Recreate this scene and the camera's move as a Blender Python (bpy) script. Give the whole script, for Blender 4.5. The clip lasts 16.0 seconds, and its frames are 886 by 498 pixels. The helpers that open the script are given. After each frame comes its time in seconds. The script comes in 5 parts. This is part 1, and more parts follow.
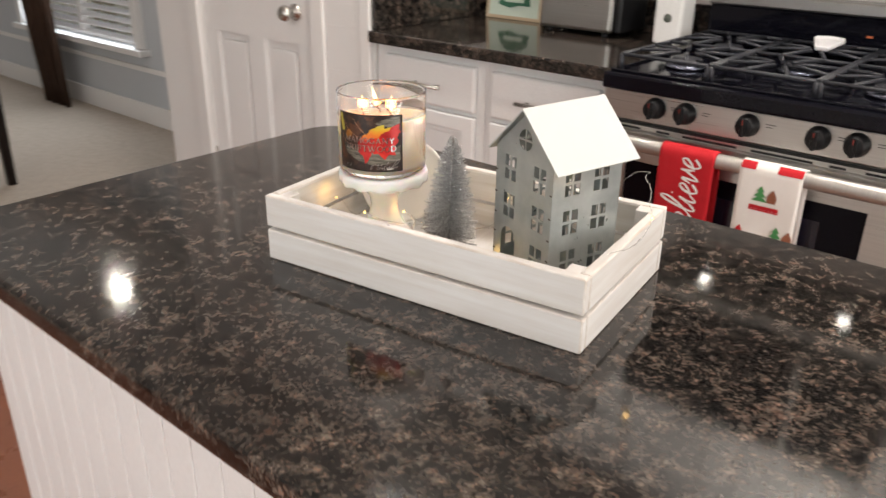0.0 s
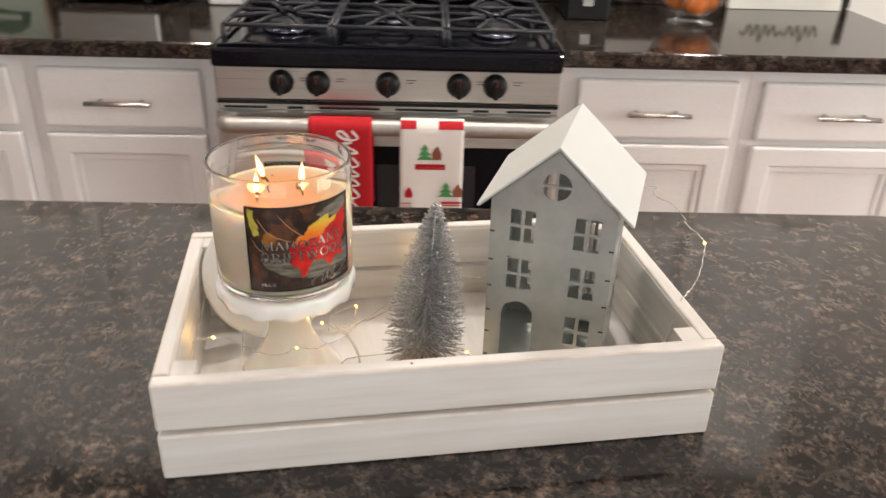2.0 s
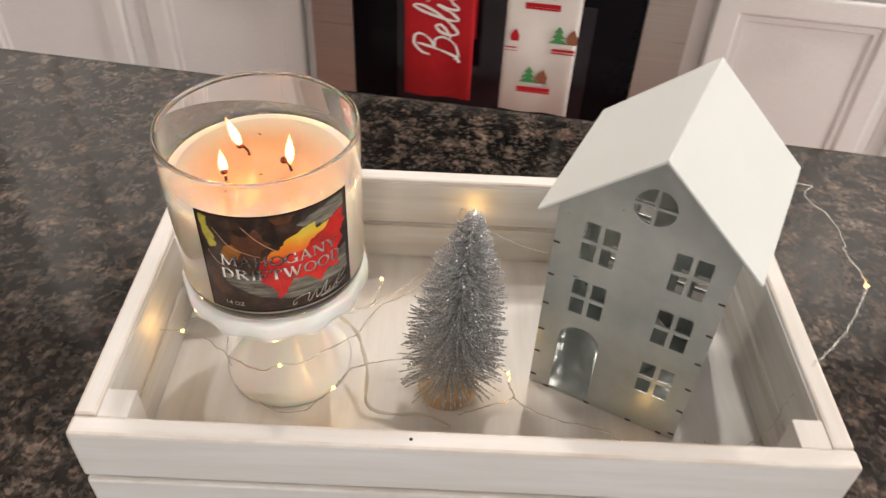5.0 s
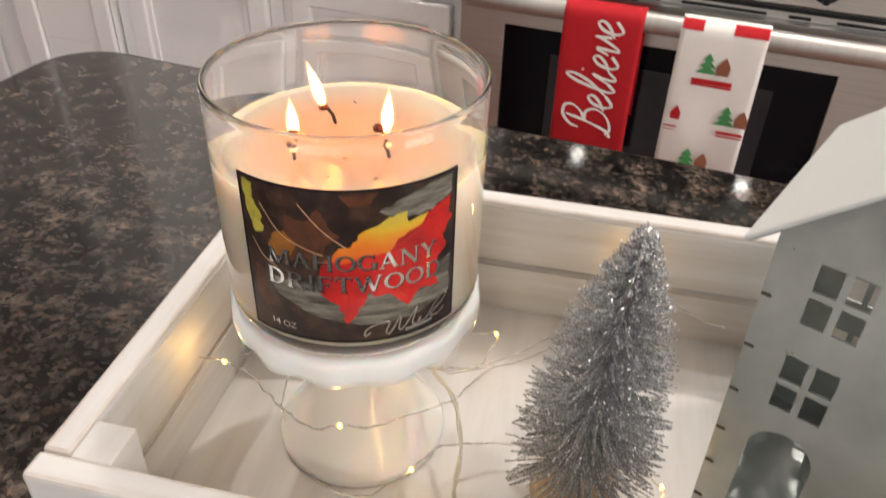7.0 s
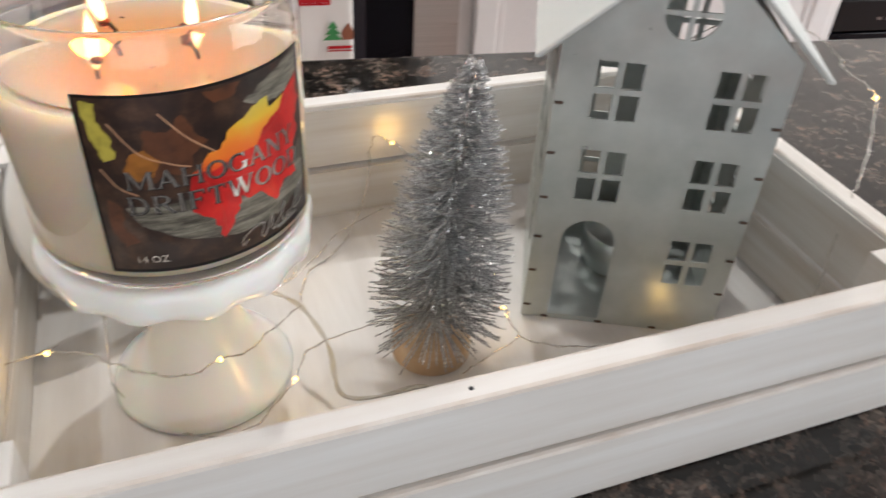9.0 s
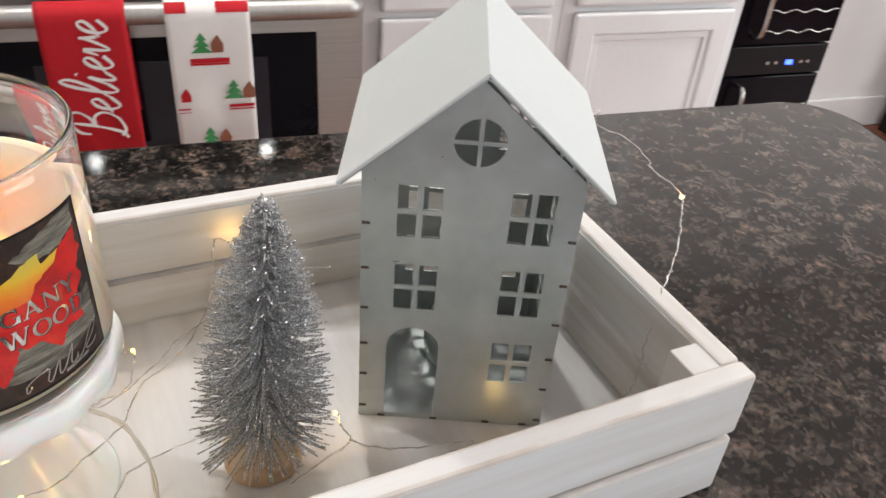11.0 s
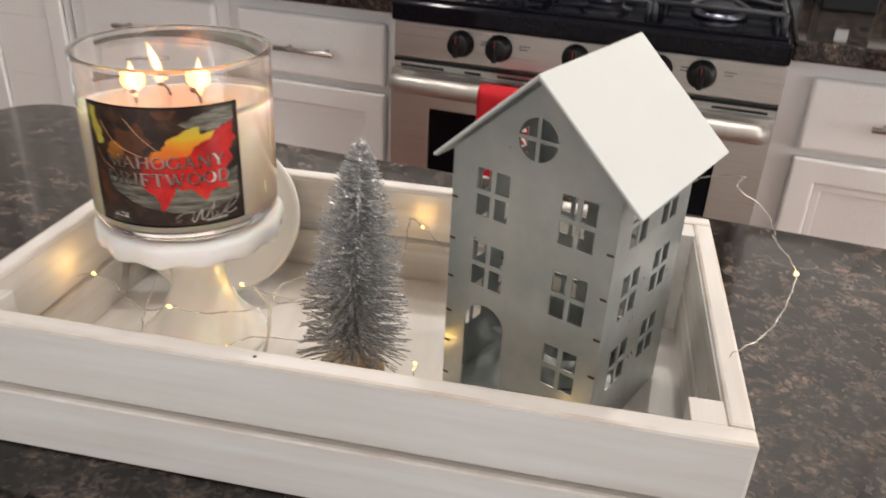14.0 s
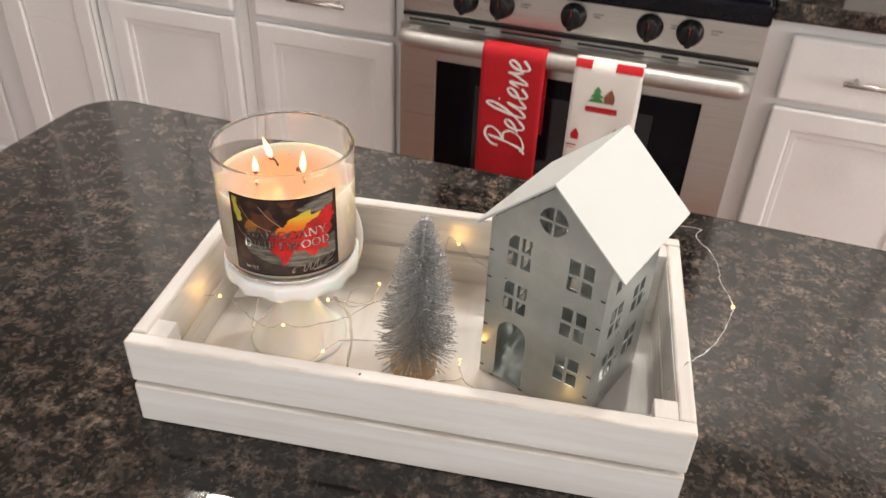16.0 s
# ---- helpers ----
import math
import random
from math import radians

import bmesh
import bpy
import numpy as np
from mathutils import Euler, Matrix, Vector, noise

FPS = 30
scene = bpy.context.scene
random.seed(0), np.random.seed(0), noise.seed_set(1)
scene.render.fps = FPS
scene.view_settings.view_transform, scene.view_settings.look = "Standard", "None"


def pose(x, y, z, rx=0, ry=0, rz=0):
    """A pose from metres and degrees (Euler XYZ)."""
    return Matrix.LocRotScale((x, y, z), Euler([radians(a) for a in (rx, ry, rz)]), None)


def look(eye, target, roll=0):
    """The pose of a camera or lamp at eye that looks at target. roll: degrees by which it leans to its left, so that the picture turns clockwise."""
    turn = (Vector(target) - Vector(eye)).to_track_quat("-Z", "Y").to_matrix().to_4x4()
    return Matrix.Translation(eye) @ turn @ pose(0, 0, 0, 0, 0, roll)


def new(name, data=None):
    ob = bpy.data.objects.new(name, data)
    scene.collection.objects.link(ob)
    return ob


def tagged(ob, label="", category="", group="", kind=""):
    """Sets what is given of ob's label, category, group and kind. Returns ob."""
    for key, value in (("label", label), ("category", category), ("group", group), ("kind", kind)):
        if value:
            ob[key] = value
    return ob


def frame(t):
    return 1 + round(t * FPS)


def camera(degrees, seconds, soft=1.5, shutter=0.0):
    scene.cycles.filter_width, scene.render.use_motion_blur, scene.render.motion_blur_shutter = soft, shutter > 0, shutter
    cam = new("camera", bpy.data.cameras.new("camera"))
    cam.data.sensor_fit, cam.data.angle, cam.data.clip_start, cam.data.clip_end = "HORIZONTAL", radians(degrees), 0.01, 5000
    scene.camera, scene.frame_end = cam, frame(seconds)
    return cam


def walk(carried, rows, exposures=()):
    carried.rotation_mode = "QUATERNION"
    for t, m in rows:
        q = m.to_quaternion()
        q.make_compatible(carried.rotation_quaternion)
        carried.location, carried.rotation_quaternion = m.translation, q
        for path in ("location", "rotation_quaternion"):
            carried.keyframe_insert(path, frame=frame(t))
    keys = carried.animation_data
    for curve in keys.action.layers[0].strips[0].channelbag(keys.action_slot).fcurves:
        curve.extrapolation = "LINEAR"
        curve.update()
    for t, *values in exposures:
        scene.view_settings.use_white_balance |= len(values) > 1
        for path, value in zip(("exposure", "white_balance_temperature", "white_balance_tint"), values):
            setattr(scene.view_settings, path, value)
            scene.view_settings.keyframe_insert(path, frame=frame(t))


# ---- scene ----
from mathutils.geometry import delaunay_2d_cdt

cam = camera(58.5, 16.0, shutter=0.5)
PATH = [
    (0, (-0.015, -0.029, 1.313), (-1.197, 1.366, 0.504), 0.8),
    (0.5, (-0.179, -0.012, 1.301), (-1.126, 1.539, 0.465), 1.5),
    (1, (-0.349, 0.064, 1.302), (-1.028, 1.734, 0.435), 1.4),
    (1.5, (-0.452, 0.092, 1.3), (-0.766, 1.854, 0.406), 2.3),
    (2, (-0.558, 0.077, 1.314), (-0.507, 1.859, 0.405), 1.7),
    (2.5, (-0.634, 0.093, 1.337), (-0.368, 1.833, 0.386), 1.0),
    (3, (-0.645, 0.157, 1.345), (-0.302, 1.798, 0.254), 1.2),
    (5.5, (-0.508, 0.324, 1.331), (-0.885, 1.747, -0.023), 1.9),
    (6, (-0.519, 0.352, 1.274), (-1.057, 1.856, 0.071), 1.7),
    (6.5, (-0.531, 0.374, 1.239), (-1.12, 1.92, 0.115), 1.9),
    (7, (-0.539, 0.382, 1.226), (-1.085, 1.908, 0.054), 2.0),
    (7.5, (-0.555, 0.382, 1.214), (-0.905, 1.893, -0.048), 2.2),
    (8, (-0.592, 0.369, 1.205), (-0.659, 1.911, -0.067), 3.0),
    (8.5, (-0.618, 0.36, 1.203), (-0.451, 1.899, -0.064), 3.6),
    (9, (-0.623, 0.349, 1.202), (-0.237, 1.879, -0.027), 3.8),
    (9.5, (-0.613, 0.346, 1.214), (-0.012, 1.85, 0.041), 4.5),
    (10, (-0.603, 0.349, 1.224), (0.113, 1.836, 0.094), 4.5),
    (12.5, (-0.448, 0.349, 1.259), (-0.557, 1.932, 0.042), 4.5),
    (13, (-0.395, 0.338, 1.242), (-0.73, 1.965, 0.128), 3.9),
    (13.5, (-0.375, 0.307, 1.24), (-0.847, 1.954, 0.208), 3.4),
    (14, (-0.386, 0.265, 1.218), (-0.941, 1.946, 0.287), 2.8),
    (14.5, (-0.385, 0.202, 1.249), (-0.996, 1.925, 0.44), 2.9),
    (15, (-0.364, 0.133, 1.308), (-0.972, 1.847, 0.476), 2.9),
    (15.5, (-0.377, 0.127, 1.364), (-0.926, 1.774, 0.371), 2.6),
    (16, (-0.395, 0.165, 1.384), (-0.88, 1.726, 0.232), 2.6),
]
walk(cam, [(t, look(eye, target, roll)) for t, eye, target, roll in PATH], [(0.0, 0.12, 6700, 10), (1.0, 0.06, 6720, 10), (2.0, -0.03, 6780, 10), (3.0, -0.01, 6850, 10), (5.5, -0.09, 6650, 10), (7.0, -0.09, 6550, 10), (9.0, -0.12, 6150, 8), (10.0, -0.06, 6050, 8), (12.5, -0.18, 6250, 9), (14.0, -0.18, 6600, 10), (14.5, -0.16, 6600, 10), (16.0, -0.01, 6650, 10)])

# ---- light ----
world = bpy.data.worlds.new("world")
scene.world = world
world.use_nodes = True
wn = world.node_tree
sky = wn.nodes.new("ShaderNodeTexSky")
sky.sky_type, sky.sun_disc, sky.sun_elevation, sky.sun_rotation = "NISHITA", False, radians(38), radians(20)
wn.links.new(sky.outputs[0], wn.nodes["Background"].inputs[0])
wn.nodes["Background"].inputs[1].default_value = 0.12


def area_lamp(name, at, size, power, colour, aim=(0, 0, -1), size_y=None):
    data = bpy.data.lights.new(name, "AREA")
    data.energy, data.color, data.size = power, colour, size
    data.shape = "DISK" if size_y is None else "RECTANGLE"
    if size_y:
        data.size_y = size_y
    ob = new(name, data)
    ob.matrix_world = look(at, Vector(at) + Vector(aim))
    return ob


WARM = (1.0, 0.93, 0.85)
# The one at (-0.42, 1.80) is unseen, added to brighten the wall cabinets.
DOWNLIGHTS = ((-1.50, 1.50), (-0.42, 1.80), (0.62, 1.50), (1.9, 1.3), (-1.9, -0.9), (-0.4, -1.1), (1.1, -0.9), (-4.04, 1.87))
for cx, cy in DOWNLIGHTS:
    area_lamp("downlight_and_fill_lamp", (cx, cy, 2.585), 0.08, 5 if cx < -4 else 18 if cx == -0.42 else 14 if cy > 1.2 else 7, WARM)
for hx in (-0.83, -0.42):
    area_lamp("hood_lamp", (hx, 2.20, 1.592), 0.028, 0.10, (1.0, 0.95, 0.88))
# daylight at the far window; the south and east lamps are added, unseen fill
area_lamp("window_and_fill_lamp", (-5.3, 2.42, 1.2), 1.5, 24, (0.85, 0.93, 1.0), (0, -1, -0.1), 1.4)
area_lamp("window_and_fill_lamp", (-0.6, -3.24, 1.45), 2.6, 44, (0.98, 0.98, 0.98), (0, 1, 0), 1.7)
area_lamp("window_and_fill_lamp", (3.24, 0.1, 1.45), 2.2, 72, (1.0, 0.965, 0.93), (-1, 0, 0), 1.7)

# ---- materials ----


class Nodes:
    """A short hand for one node material."""

    def __init__(self, name):
        self.mat = bpy.data.materials.new(name)
        self.mat.use_nodes = True
        self.tree = self.mat.node_tree
        self.bsdf = self.tree.nodes["Principled BSDF"]
        self.coord = self.tree.nodes.new("ShaderNodeTexCoord").outputs["Object"]

    def node(self, kind, **values):
        n = self.tree.nodes.new(kind)
        for key, value in values.items():
            n.inputs[key.replace("_", " ")].default_value = value
        return n

    def link(self, a, b):
        self.tree.links.new(a, b)

    def stretch(self, sx, sy, sz):
        m = self.node("ShaderNodeMapping", Scale=(sx, sy, sz))
        self.link(self.coord, m.inputs["Vector"])
        return m.outputs[0]

    def noise(self, scale, detail=4.0, rough=0.55, at=None):
        n = self.node("ShaderNodeTexNoise", Scale=scale, Detail=detail, Roughness=rough)
        self.link(at or self.coord, n.inputs["Vector"])
        return n.outputs["Fac"]

    def ramp(self, fac, *stops):
        r = self.tree.nodes.new("ShaderNodeValToRGB")
        e = r.color_ramp.elements
        while len(e) < len(stops):
            e.new(0.5)
        for el, (p, c) in zip(e, stops):
            el.position = p
            el.color = (*c, 1) if isinstance(c, tuple) else (c, c, c, 1)
        self.link(fac, r.inputs[0])
        return r.outputs[0]

    def mix(self, fac, a, b):
        m = self.tree.nodes.new("ShaderNodeMix")
        m.data_type = "RGBA"
        for sock, value in ((m.inputs[0], fac), (m.inputs[6], a), (m.inputs[7], b)):
            if isinstance(value, bpy.types.NodeSocket):
                self.link(value, sock)
            else:
                sock.default_value = (*value, 1) if isinstance(value, tuple) else value
        return m.outputs[2]

    def base(self, colour):
        if isinstance(colour, tuple):
            self.bsdf.inputs["Base Color"].default_value = (*colour, 1)
        else:
            self.link(colour, self.bsdf.inputs["Base Color"])
        return self

    def put(self, **values):
        for key, value in values.items():
            sock = self.bsdf.inputs[key.replace("_", " ")]
            if isinstance(value, bpy.types.NodeSocket):
                self.link(value, sock)
            else:
                sock.default_value = value
        return self

    def bump(self, height, strength, distance=0.001):
        b = self.node("ShaderNodeBump", Strength=strength, Distance=distance)
        self.link(height, b.inputs["Height"])
        self.link(b.outputs[0], self.bsdf.inputs["Normal"])
        return self


def plain(name, dark, light, rough=0.5, metal=0.0, scale=12.0, bump=0.1, fine=180.0, distance=0.0006):
    """Two close colours broken up at a large and a fine scale, with a little relief."""
    n = Nodes(name)
    mixed = n.mix(n.ramp(n.noise(fine, 3), (0.35, 0.0), (0.65, 1.0)), n.ramp(n.noise(scale), (0.3, dark), (0.7, light)), light)
    n.base(mixed).put(Metallic=metal, Roughness=n.ramp(n.noise(scale * 2.3), (0.2, max(rough - 0.07, 0.02)), (0.8, min(rough + 0.07, 1.0))))
    return n.bump(n.noise(fine), bump, distance).mat


def granite():
    n = Nodes("granite")
    shift = n.node("ShaderNodeTexNoise", Scale=55.0, Detail=3.0)
    n.link(n.coord, shift.inputs["Vector"])
    warp = n.mix(0.012, n.coord, shift.outputs["Color"])
    vor = n.node("ShaderNodeTexVoronoi", Scale=330.0)
    n.link(warp, vor.inputs["Vector"])
    cell = n.node("ShaderNodeSeparateColor")
    n.link(vor.outputs["Color"], cell.inputs[0])
    dark = n.ramp(cell.outputs[0], (0.0, (0.003, 0.003, 0.0032)), (0.5, (0.007, 0.0062, 0.006)), (0.8, (0.018, 0.0152, 0.014)), (1.0, (0.044, 0.037, 0.032)))
    fleck = n.ramp(cell.outputs[1], (0.0, (0.040, 0.031, 0.026)), (0.45, (0.098, 0.077, 0.062)), (0.75, (0.178, 0.150, 0.128)), (1.0, (0.25, 0.158, 0.118)))
    where = n.ramp(n.noise(46.0, 8, 0.74), (0.47, 0.0), (0.63, 1.0))
    big = n.ramp(n.noise(11.0, 4), (0.35, 0.30), (0.65, 1.0))
    mask = n.tree.nodes.new("ShaderNodeMath")
    mask.operation = "MULTIPLY"
    n.link(where, mask.inputs[0])
    n.link(big, mask.inputs[1])
    pink = n.ramp(n.noise(30.0, 9, 0.80), (0.58, 0.0), (0.72, 0.7))
    n.base(n.mix(pink, n.mix(mask.outputs[0], dark, fleck), (0.15, 0.085, 0.062)))
    n.put(Roughness=n.ramp(n.noise(60.0), (0.3, 0.05), (0.7, 0.10)), Specular_IOR_Level=0.50)
    return n.bump(n.noise(35.0), 0.03, 0.0006).mat


def whitewash(name, coat, wood, worn=0.5, along=(3.0, 60.0, 60.0)):
    """Thin white paint over wood, with the grain along one axis."""
    n = Nodes(name)
    at = n.stretch(*along)
    grain = n.noise(1.0, 6, 0.6, at)
    wash = n.ramp(n.noise(7.0, 5, 0.6, n.stretch(*(0.35 * a ** 0.8 for a in along))), (0.36, 0.0), (0.66, 1.0))
    show = n.mix(grain, wash, n.ramp(grain, (0.42, 0.0), (0.68, 1.0)))
    scaled = n.mix(worn, (0.0, 0.0, 0.0), show)
    n.base(n.mix(scaled, coat, wood)).put(Roughness=n.ramp(grain, (0.2, 0.42), (0.8, 0.62)))
    return n.bump(grain, 0.35, 0.0006).mat


def brushed(name, colour, rough=0.3, along=(2.0, 2.0, 300.0)):
    n = Nodes(name)
    streak = n.noise(1.0, 4, 0.6, n.stretch(*along))
    n.base(n.mix(n.ramp(streak, (0.3, 0.0), (0.7, 1.0)), tuple(0.86 * c for c in colour), colour))
    n.put(Metallic=1.0, Roughness=n.ramp(streak, (0.2, rough - 0.06), (0.8, rough + 0.08)))
    return n.bump(streak, 0.05, 0.0003).mat


def glow(name, colour, strength):
    n = Nodes(name)
    n.base(colour).put(Emission_Color=(*colour, 1), Emission_Strength=strength, Roughness=0.6)
    return n.mat


def clear(name, tint=(0.97, 0.98, 0.98), blend=0.34, rough=0.0):
    """Thin clear glass: see-through, with mirror gloss that grows towards the edges."""
    n = Nodes(name)
    see = n.node("ShaderNodeBsdfTransparent", Color=(*tint, 1))
    gloss = n.node("ShaderNodeBsdfGlossy", Color=(1, 1, 1, 1), Roughness=rough)
    weight = n.node("ShaderNodeLayerWeight", Blend=blend)
    facing = n.tree.nodes.new("ShaderNodeMath")
    facing.operation = "MULTIPLY"
    facing.inputs[1].default_value = 0.55
    n.link(weight.outputs["Facing"], facing.inputs[0])
    both = n.tree.nodes.new("ShaderNodeMixShader")
    n.link(facing.outputs[0], both.inputs[0])
    n.link(see.outputs[0], both.inputs[1])
    n.link(gloss.outputs[0], both.inputs[2])
    n.link(both.outputs[0], n.tree.nodes["Material Output"].inputs["Surface"])
    return n.mat


GRANITE = granite()
PAINT = plain("white_paint", (0.76, 0.755, 0.75), (0.81, 0.805, 0.80), 0.38, scale=5.0, bump=0.05)
WALL = plain("wall_paint", (0.72, 0.70, 0.68), (0.76, 0.74, 0.72), 0.65, scale=3.0, bump=0.25, fine=90.0)
TRIM = plain("trim_paint", (0.76, 0.75, 0.74), (0.80, 0.79, 0.78), 0.35, scale=4.0, bump=0.05)
CEILING = plain("ceiling_paint", (0.76, 0.75, 0.73), (0.80, 0.79, 0.77), 0.8, scale=3.0, bump=0.3, fine=60.0)
TRAY_OUT = whitewash("tray_paint", (0.74, 0.735, 0.725), (0.47, 0.40, 0.33), 0.55)
TRAY_SIDE = whitewash("tray_side_paint", (0.74, 0.735, 0.725), (0.47, 0.40, 0.33), 0.55, (60.0, 3.0, 60.0))
TRAY_RAW = whitewash("tray_washed_wood", (0.66, 0.65, 0.63), (0.40, 0.33, 0.25), 0.7)
TRAY_RAW_SIDE = whitewash("tray_washed_side_wood", (0.66, 0.65, 0.63), (0.40, 0.33, 0.25), 0.7, (60.0, 3.0, 60.0))
TRAY_FLOOR = whitewash("tray_floor_wood", (0.70, 0.70, 0.70), (0.40, 0.375, 0.35), 0.7, (30.0, 2.5, 30.0))
TRAY_EDGE = whitewash("tray_worn_edge", (0.76, 0.74, 0.71), (0.38, 0.27, 0.18), 0.7, (14.0, 14.0, 40.0))
STEEL = brushed("stainless_steel", (0.57, 0.565, 0.545), 0.30)
SATIN = brushed("satin_steel", (0.52, 0.505, 0.485), 0.46, (300.0, 2.0, 2.0))
CHROME = brushed("brushed_nickel", (0.62, 0.60, 0.57), 0.24)
ENAMEL = plain("black_enamel", (0.0025, 0.0025, 0.0045), (0.0045, 0.0045, 0.008), 0.06, scale=4.0, bump=0.02)
ENAMEL.node_tree.nodes["Principled BSDF"].inputs["Specular IOR Level"].default_value = 0.2
IRON = plain("cast_iron", (0.020, 0.021, 0.026), (0.032, 0.034, 0.042), 0.34, scale=30.0, bump=0.5, fine=400.0)
IRON.node_tree.nodes["Principled BSDF"].inputs["Specular IOR Level"].default_value = 0.35
BLACK = plain("black_plastic", (0.006, 0.006, 0.0065), (0.010, 0.010, 0.011), 0.35, scale=20.0, bump=0.05)
BLACK.node_tree.nodes["Principled BSDF"].inputs["Specular IOR Level"].default_value = 0.22
DARKGLASS = plain("dark_oven_glass", (0.002, 0.002, 0.003), (0.004, 0.0035, 0.006), 0.05, scale=3.0, bump=0.0)
DARKGLASS.node_tree.nodes["Principled BSDF"].inputs["Specular IOR Level"].default_value = 0.12
GLASS = clear("clear_glass")


# ---- mesh helpers ----


def boxes(*spans, bev=0.0, seg=2):
    """One bmesh of boxes x0, x1, y0, y1, z0, z1, with eased edges."""
    bm = bmesh.new()
    for x0, x1, y0, y1, z0, z1 in spans:
        v = [bm.verts.new((x, y, z)) for z in (z0, z1) for y in (y0, y1) for x in (x0, x1)]
        for f in ((0, 2, 3, 1), (4, 5, 7, 6), (0, 1, 5, 4), (2, 6, 7, 3), (0, 4, 6, 2), (1, 3, 7, 5)):
            bm.faces.new([v[i] for i in f])
    if bev:
        bmesh.ops.bevel(bm, geom=bm.edges[:], offset=bev, segments=seg, affect="EDGES", profile=0.5)
    return bm


def lathe(profile, seg=64, centre=(0, 0), wave=None, closed=False):
    """A turned shape from (r, z) pairs; wave(angle, n) gives (dr, dz) for the n-th pair."""
    bm = bmesh.new()
    rings = []
    for n, (r, z) in enumerate(profile):
        if r < 1e-6:
            rings.append([bm.verts.new((*centre, z))])
            continue
        ring = []
        for k in range(seg):
            a = 2 * math.pi * k / seg
            dr, dz = wave(a, n) if wave else (0, 0)
            ring.append(bm.verts.new((centre[0] + (r + dr) * math.cos(a), centre[1] + (r + dr) * math.sin(a), z + dz)))
        rings.append(ring)
    pairs = list(zip(rings, rings[1:])) + ([(rings[-1], rings[0])] if closed else [])
    for a, b in pairs:
        for k in range(seg):
            quad = [a[k % len(a)], a[(k + 1) % len(a)], b[(k + 1) % len(b)], b[k % len(b)]]
            quad = list(dict.fromkeys(quad))
            if len(quad) > 2:
                f = bm.faces.new(quad)
                f.smooth = True
    bmesh.ops.recalc_face_normals(bm, faces=bm.faces)
    return bm


def tube(points, radius, seg=8, bm=None, taper=None):
    """A round bar along a line of points."""
    bm = bm or bmesh.new()
    pts = [Vector(p) for p in points]
    side, rings = None, []
    for n, p in enumerate(pts):
        ahead = (pts[min(n + 1, len(pts) - 1)] - pts[max(n - 1, 0)]).normalized()
        if side is None:
            side = ahead.orthogonal().normalized()
        side = (side - ahead * side.dot(ahead)).normalized()
        up = ahead.cross(side)
        r = radius * (taper[n] if taper else 1)
        rings.append([bm.verts.new(p + r * (math.cos(a) * side + math.sin(a) * up)) for a in (2 * math.pi * k / seg for k in range(seg))])
    for a, b in zip(rings, rings[1:]):
        for k in range(seg):
            f = bm.faces.new((a[k], a[(k + 1) % seg], b[(k + 1) % seg], b[k]))
            f.smooth = True
    bm.faces.new(rings[0][::-1])
    bm.faces.new(rings[-1])
    return bm


def smooth_line(points, steps=8):
    """Catmull-Rom points through the given ones."""
    p = [Vector(q) for q in points]
    p = [2 * p[0] - p[1], *p, 2 * p[-1] - p[-2]]
    out = []
    for a, b, c, d in zip(p, p[1:], p[2:], p[3:]):
        for k in range(steps):
            t = k / steps
            out.append(0.5 * (2 * b + (c - a) * t + (2 * a - 5 * b + 4 * c - d) * t * t + (3 * b - a - 3 * c + d) * t ** 3))
    return out + [p[-2]]


def inside(p, poly):
    x, y = p
    odd = False
    for (x0, y0), (x1, y1) in zip(poly, poly[1:] + poly[:1]):
        if (y0 > y) != (y1 > y) and x < x0 + (y - y0) * (x1 - x0) / (y1 - y0):
            odd = not odd
    return odd


def sheet(outline, holes, thick, m=None):
    """A flat plate in x, z with real openings, its thickness along +y, put through the matrix m."""
    verts, edges = [], []
    for poly in (outline, *holes):
        first = len(verts)
        verts += [Vector(p) for p in poly]
        edges += [(first + k, first + (k + 1) % len(poly)) for k in range(len(poly))]
    vs, _, fs, *_ = delaunay_2d_cdt(verts, edges, [], 0, 1e-7)
    keep = []
    for f in fs:
        c = sum((vs[i] for i in f), Vector((0, 0))) / len(f)
        if inside(c, outline) and not any(inside(c, h) for h in holes):
            keep.append(list(f))
    bm = bmesh.new()
    near, far = ([bm.verts.new((v.x, y, v.y)) for v in vs] for y in (0, thick))
    count = {}
    for f in keep:
        for a, b in zip(f, f[1:] + f[:1]):
            count.setdefault(frozenset((a, b)), []).append((a, b))
        bm.faces.new([near[i] for i in f])
        bm.faces.new([far[i] for i in f[::-1]])
    for used in count.values():
        if len(used) == 1:
            a, b = used[0]
            bm.faces.new((near[b], near[a], far[a], far[b]))
    bmesh.ops.delete(bm, geom=[v for v in bm.verts if not v.link_faces], context="VERTS")
    bmesh.ops.recalc_face_normals(bm, faces=bm.faces)
    if m:
        bm.transform(m)
    return bm


def rounded(x0, x1, y0, y1, r, seg=8):
    """The outline of a rectangle with round corners."""
    out = []
    for cx, cy, a0 in ((x1 - r, y1 - r, 0), (x0 + r, y1 - r, 90), (x0 + r, y0 + r, 180), (x1 - r, y0 + r, 270)):
        out += [(cx + r * math.cos(radians(a0 + 90 * k / seg)), cy + r * math.sin(radians(a0 + 90 * k / seg))) for k in range(seg + 1)]
    return out


